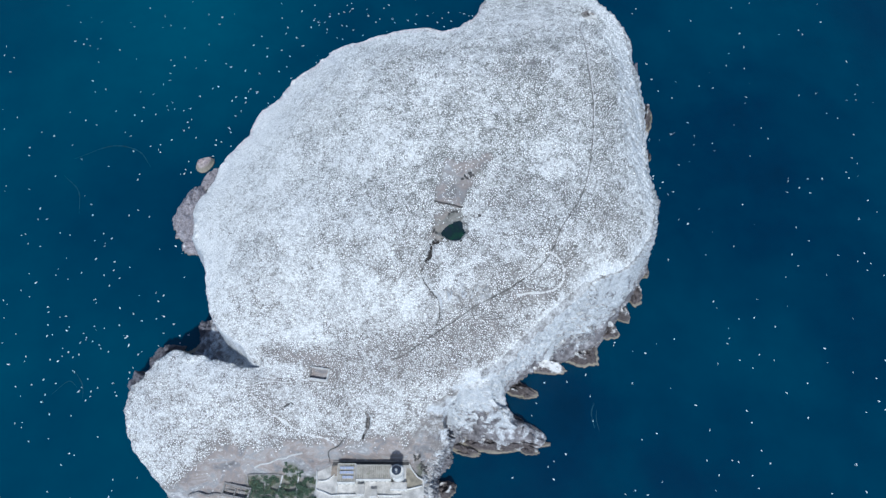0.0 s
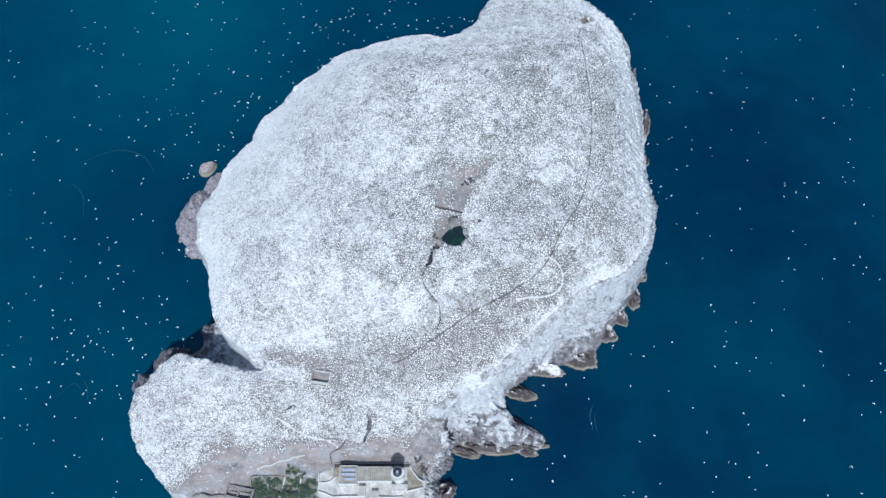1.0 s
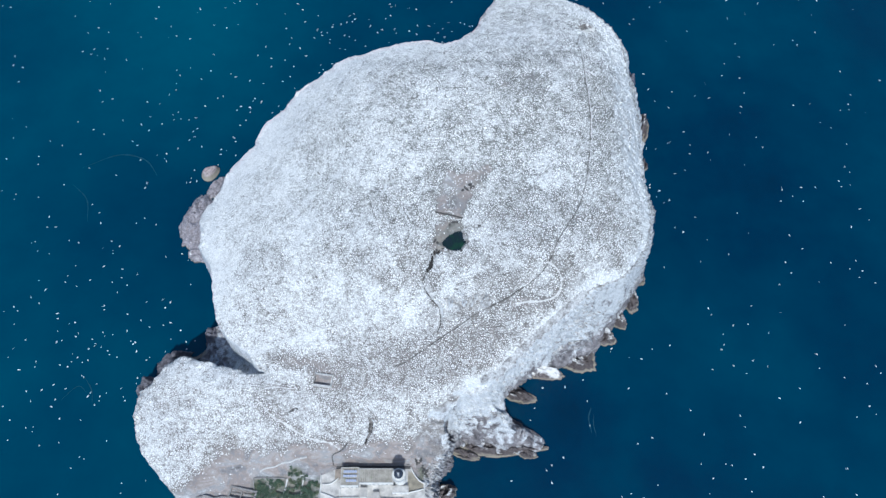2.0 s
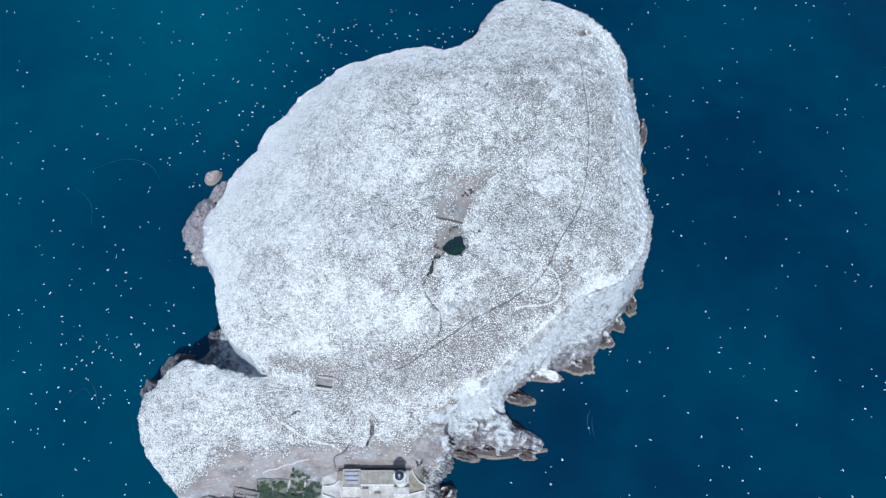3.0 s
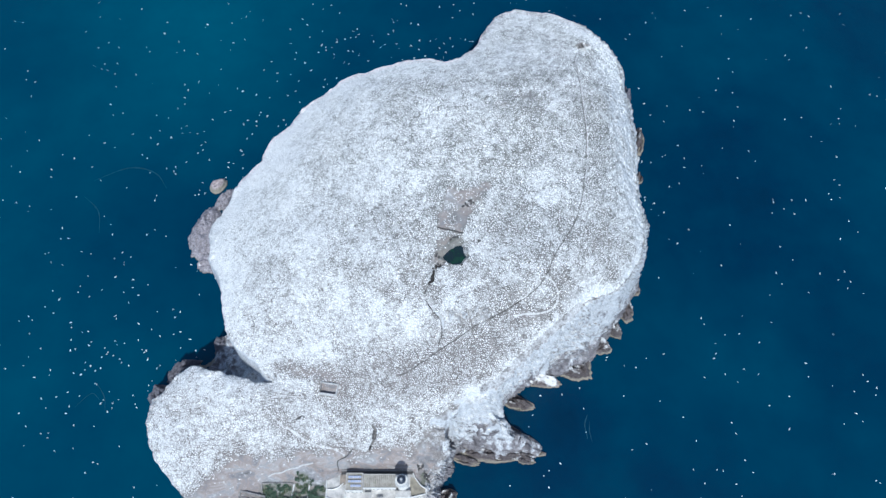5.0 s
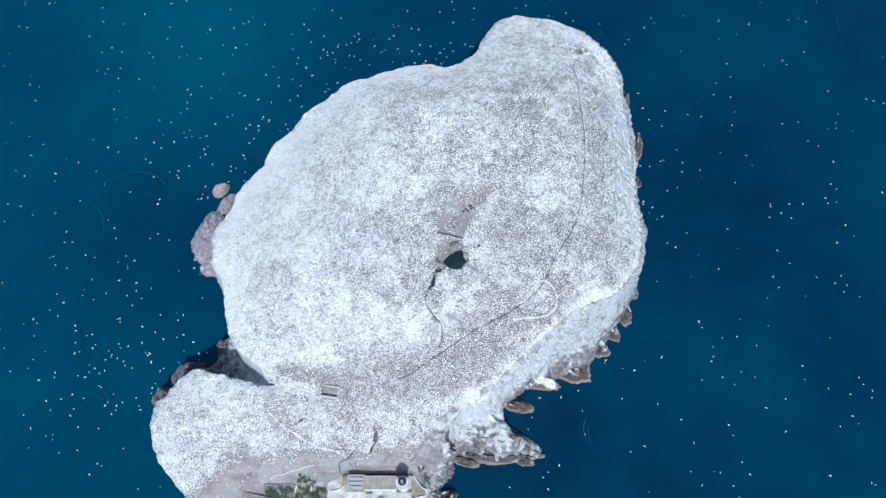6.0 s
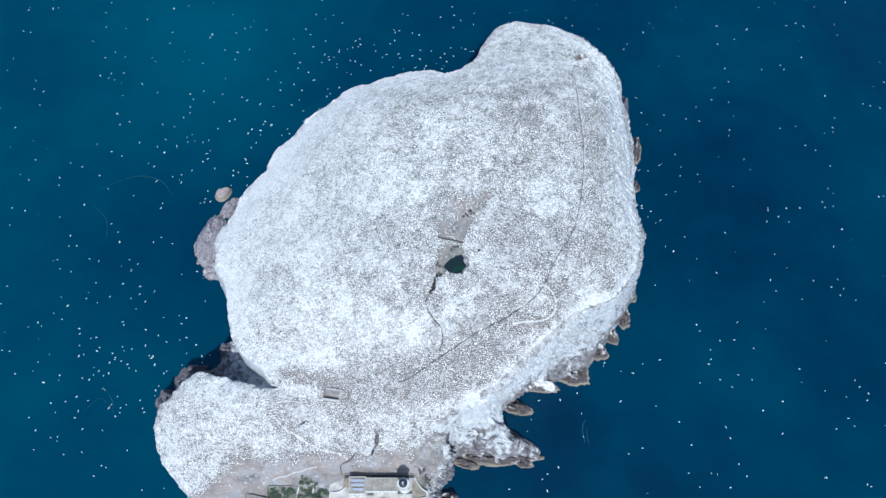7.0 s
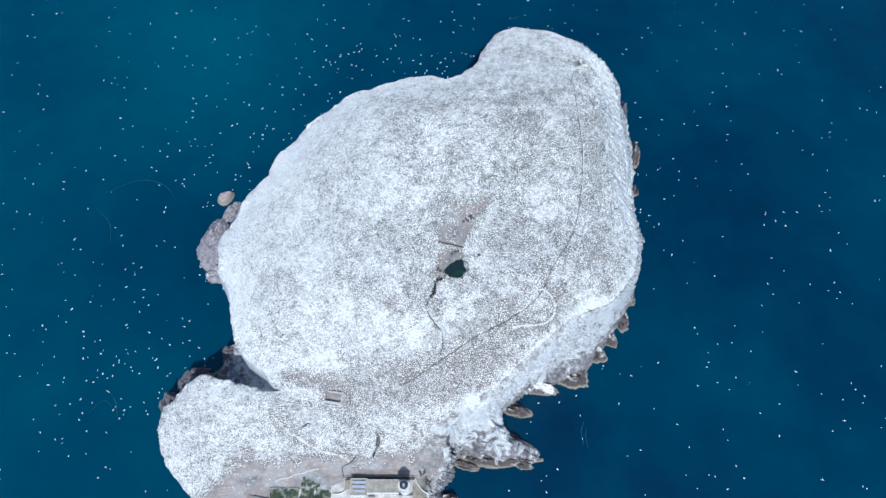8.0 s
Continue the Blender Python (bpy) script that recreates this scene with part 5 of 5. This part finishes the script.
def shrub(radius, height, seed, mat):
    """A low bush: short stems and a crown of many single leaves round uneven clumps."""
    b = thing("shrub", "dense dark green shrub in the overgrown garden" if mat is LEAF else "pale grey-green shrub in the overgrown garden", "shrub", (0, 0, 0), 0, "garden shrubs")
    rnd = random.Random(seed)
    bm = bmesh.new()
    clumps = [(rnd.uniform(-1.0, 1.0) * radius, rnd.uniform(-0.9, 0.9) * radius, rnd.uniform(0.3, 0.75) * height, rnd.uniform(0.2, 0.5) * radius) for _ in range(11)]
    for _ in range(760):
        x, y, z, r = rnd.choice(clumps)
        d = Vector((rnd.gauss(0, 1), rnd.gauss(0, 1), rnd.gauss(0.3, 0.8))).normalized() * r * rnd.uniform(0.6, 1.08)
        at = Vector((x, y, z)) + d
        at.z = max(at.z, 0.05)
        size = rnd.uniform(0.10, 0.2)
        m = Matrix.Translation(at) @ Euler((rnd.uniform(-0.9, 0.9), rnd.uniform(-0.9, 0.9), rnd.uniform(0, 6.3))).to_matrix().to_4x4()
        q = [bm.verts.new(m @ Vector(c)) for c in ((-size, 0, 0), (0, -size * 0.55, size * 0.15), (size, 0, 0), (0, size * 0.55, size * 0.15))]
        bm.faces.new((q[0], q[1], q[2]))
        bm.faces.new((q[0], q[2], q[3]))
    part("crown", bm, mat, b)
    bm = bmesh.new()
    for x, y, z, r in clumps[:5]:
        made = bmesh.ops.create_cone(bm, cap_ends=True, segments=6, radius1=0.06, radius2=0.02, depth=1.0)["verts"]
        turn = Vector((x, y, z)).to_track_quat("Z", "Y").to_matrix().to_4x4()
        bmesh.ops.transform(bm, matrix=turn @ Matrix.Scale(Vector((x, y, z)).length + 0.3, 4, (0, 0, 1)) @ Matrix.Translation((0, 0, 0.4)), verts=made)
    part("stems", bm, BARK, b)
    return b


kinds = [shrub(1.3, 1.5, 1, LEAF), shrub(1.7, 1.8, 2, LEAF), shrub(0.8, 0.8, 3, LEAF_PALE), shrub(0.9, 1.0, 4, LEAF), shrub(1.1, 0.7, 5, LEAF_PALE), shrub(0.7, 0.9, 6, LEAF)]
spots = []
for _ in range(900):
    x, y = rng.uniform(-92.5, -61.5), rng.uniform(49.5, 60.2)
    inside = noise.noise((x * 0.22, y * 0.4, 2.2)) > 0.02 and min(abs(x + 77.8), abs(x + 69.8)) > 1.3 and not (51.2 < y < 53.0 and -88 < x < -71)
    if inside and all(math.hypot(x - u, y - v) > 1.15 for u, v in spots) and len(spots) < 86:
        spots.append((x, y))
spots += [(-87 + 1.5 * k, 53.9 - 0.16 * k) for k in range(13)]
spots += [(-74.6, 63.4), (-73.2, 64.6), (-72.6, 62.6), (-71.0, 63.4), (-75.4, 65.6), (-68.5, 61.6)]
for k, (x, y) in enumerate(spots):
    base = kinds[k % 6]
    place = pose(x, y, max(ground(x, y), YARD - 0.1) + 0.0, 0, 0, rng.uniform(0, 360))
    if k < 6:
        base.matrix_world = place
    else:
        copy_thing(base, place)


# ---- white specks in place of birds: caps on the ground, flecks on the sea ----
def specks(name, x, y, z, size, tall, mat, seed, longest=1.45):
    """Many little uneven caps in one mesh."""
    r = np.random.RandomState(seed)
    n, sides = len(x), 5
    turn = r.uniform(0, 6.28, n)
    long_ = size * r.uniform(1.0, longest, n)
    co = np.zeros((n, sides * 2 + 1, 3))
    for k in range(sides):
        a = 2 * math.pi * k / sides
        wob = r.uniform(0.85, 1.15, n)
        for row, (grow, lift) in enumerate(((1.0, -0.12), (0.72, 0.62))):
            u, v = grow * wob * long_ * math.cos(a), grow * wob * size * math.sin(a)
            co[:, row * sides + k] = np.stack([x + u * np.cos(turn) - v * np.sin(turn), y + u * np.sin(turn) + v * np.cos(turn), z + lift * tall], -1)
    co[:, -1] = np.stack([x, y, z + tall], -1)
    tris = []
    for k in range(sides):
        j = (k + 1) % sides
        tris += [(k, j, sides + j), (k, sides + j, sides + k), (sides + k, sides + j, 2 * sides)]
    tris = (np.array(tris)[None] + (np.arange(n) * (2 * sides + 1))[:, None, None]).reshape(-1, 3)
    me = bpy.data.meshes.new(name)
    me.vertices.add(co.size // 3)
    me.vertices.foreach_set("co", co.ravel())
    me.loops.add(tris.size)
    me.loops.foreach_set("vertex_index", tris.ravel())
    me.polygons.add(len(tris))
    me.polygons.foreach_set("loop_start", np.arange(len(tris)) * 3)
    me.polygons.foreach_set("use_smooth", np.ones(len(tris), bool))
    me.update(calc_edges=True)
    me.materials.append(mat)
    return new(name, me)


def sample(grid, x, y):
    u, v = (x - GX[0]) / CELL, (y - GY[0]) / CELL
    i, j = u.astype(int), v.astype(int)
    u, v = u - i, v - j
    return (grid[j, i] * (1 - u) + grid[j, i + 1] * u) * (1 - v) + (grid[j + 1, i] * (1 - u) + grid[j + 1, i + 1] * u) * v


def mounds():
    """Caps standing in for nesting birds, in an even, slightly wandering spacing, sparse where the ground is bare."""
    r = np.random.RandomState(3)
    gap = 1.0
    mx, my = np.meshgrid(np.arange(-164, 122, gap), np.arange(48, 358, gap * 0.866))
    mx = mx + (np.arange(my.shape[0]) % 2)[:, None] * gap / 2
    u, v = mx.ravel(), my.ravel()
    x = u + 2.0 * lumps(u, v, 13, 2) + r.uniform(-0.33, 0.33, u.size)
    y = v + 2.0 * lumps(u + 500, v, 13, 2) + r.uniform(-0.33, 0.33, u.size)
    chance = np.clip(sample(COVER, x, y) * 4.6 - 0.6 + 0.7 * lumps(x, y, 4, 3), 0.02, 0.93) * (1 - 0.55 * sample(brow(RIM_FAR), x, y)) * (1 - 0.45 * sample(BLUFF, x, y)) * (1 - sample(EAST_ROCK, x, y))
    ok = (sample(ON_TOP.astype(float), x, y) > 0.9) & (sample(NEAR_LINE, x, y) > 0.4) & (sample(hollow, x, y) > 0.8) & (r.rand(x.size) < chance)
    slope_y, slope_x = np.gradient(Z, CELL)
    ok &= sample(np.hypot(slope_x, slope_y), x, y) < r.uniform(0.8, 1.9, x.size)
    ok &= ~((x > -62) & (x < -7) & (y < 69.5)) & ~((x > -108) & (x < -60) & (y < 62)) & ~((abs(x - cx) < 5) & (abs(y - cy) < 3.2) & ~((abs(x - cx) < 3.5) & (abs(y - cy) < 1.8)))
    x, y = x[ok], y[ok]
    return x, y, sample(Z, x, y), r.uniform(0.19, 0.33, x.size) * (1 + 0.4 * lumps(x + 33, y, 3, 2)), r.uniform(0.2, 0.36, x.size)


# White caps added in place of the birds sitting on the island.
x, y, z, size, tall = mounds()
tagged(specks("nesting_bird_caps", x, y, z, size, tall, BIRD_CAP, 4), "countless small white caps on the ground standing in for nesting birds", "mounds", kind="stuff")


# White flecks in place of flying birds, built like foam on the water.
def foam():
    r = np.random.RandomState(12)
    x, y = r.uniform(-330, 330, 1100), r.uniform(-40, 520, 1100)
    for ax, ay, spread, n in ((-205, 150, 34, 66), (-196, 128, 24, 26), (-18, 338, 16, 55), (-66, 322, 17, 30), (-70, 345, 38, 85), (-150, 300, 45, 70), (-5, 360, 25, 50), (135, 255, 22, 34)):
        x, y = np.r_[x, r.normal(ax, spread, n)], np.r_[y, r.normal(ay, spread * 0.8, n)]
    inside = (x > GX[0] + 2) & (x < GX[-1] - 2) & (y > GY[0] + 2) & (y < GY[-1] - 2)
    wet = np.ones(x.size, bool)
    wet[inside] = sample(Z, x[inside], y[inside]) < -0.8
    x, y = x[wet], y[wet]
    return x, y, np.full(x.size, 0.02), r.uniform(0.22, 0.32, x.size), np.full(x.size, 0.14)


x, y, z, size, tall = foam()
tagged(specks("bird_flecks", x, y, z, size, tall, BIRD_FLECK, 6, 3.2), "small white flecks on the dark blue sea standing in for flying birds", "foam", kind="stuff")

# ---- faint streaks of old foam ----
STREAK = plain("thin_foam_on_water", (0.006, 0.06, 0.10), 0.5, 0.3, 0.4, 0.1)
for line, width in ((((-236, 262), (-214, 272), (-196, 268), (-186, 256)), 1.4), (((-240, 250), (-228, 238), (-224, 222)), 1.0), (((82, 104), (80, 98), (81, 90)), 0.9), (((83, 100), (82.4, 95), (83.4, 88)), 0.6),
                    (((-214, 108), (-206, 116), (-200, 112)), 0.7), (((-204, 122), (-198, 114), (-196, 106)), 0.7)):
    pts = along(line, 1.0)
    bm = bmesh.new()
    rows = []
    for k, (x, y) in enumerate(pts):
        t = pts[min(k + 1, len(pts) - 1)] - pts[max(k - 1, 0)]
        t = t / np.hypot(*t)
        w = width * 0.5 * (0.15 + math.sin(math.pi * k / (len(pts) - 1)) * (0.6 + 0.6 * noise.noise((x * 0.4, y * 0.4, 1.0))))
        rows.append([bm.verts.new((x - t[1] * w * q, y + t[0] * w * q, 0.02)) for q in (-1, 1)])
    for a, b in zip(rows, rows[1:]):
        bm.faces.new((a[0], b[0], b[1], a[1]))
    bmesh.ops.recalc_face_normals(bm, faces=bm.faces)
    tagged(part("foam_streak", bm, STREAK, None), "faint pale streak of foam on the sea", "foam", kind="structure")
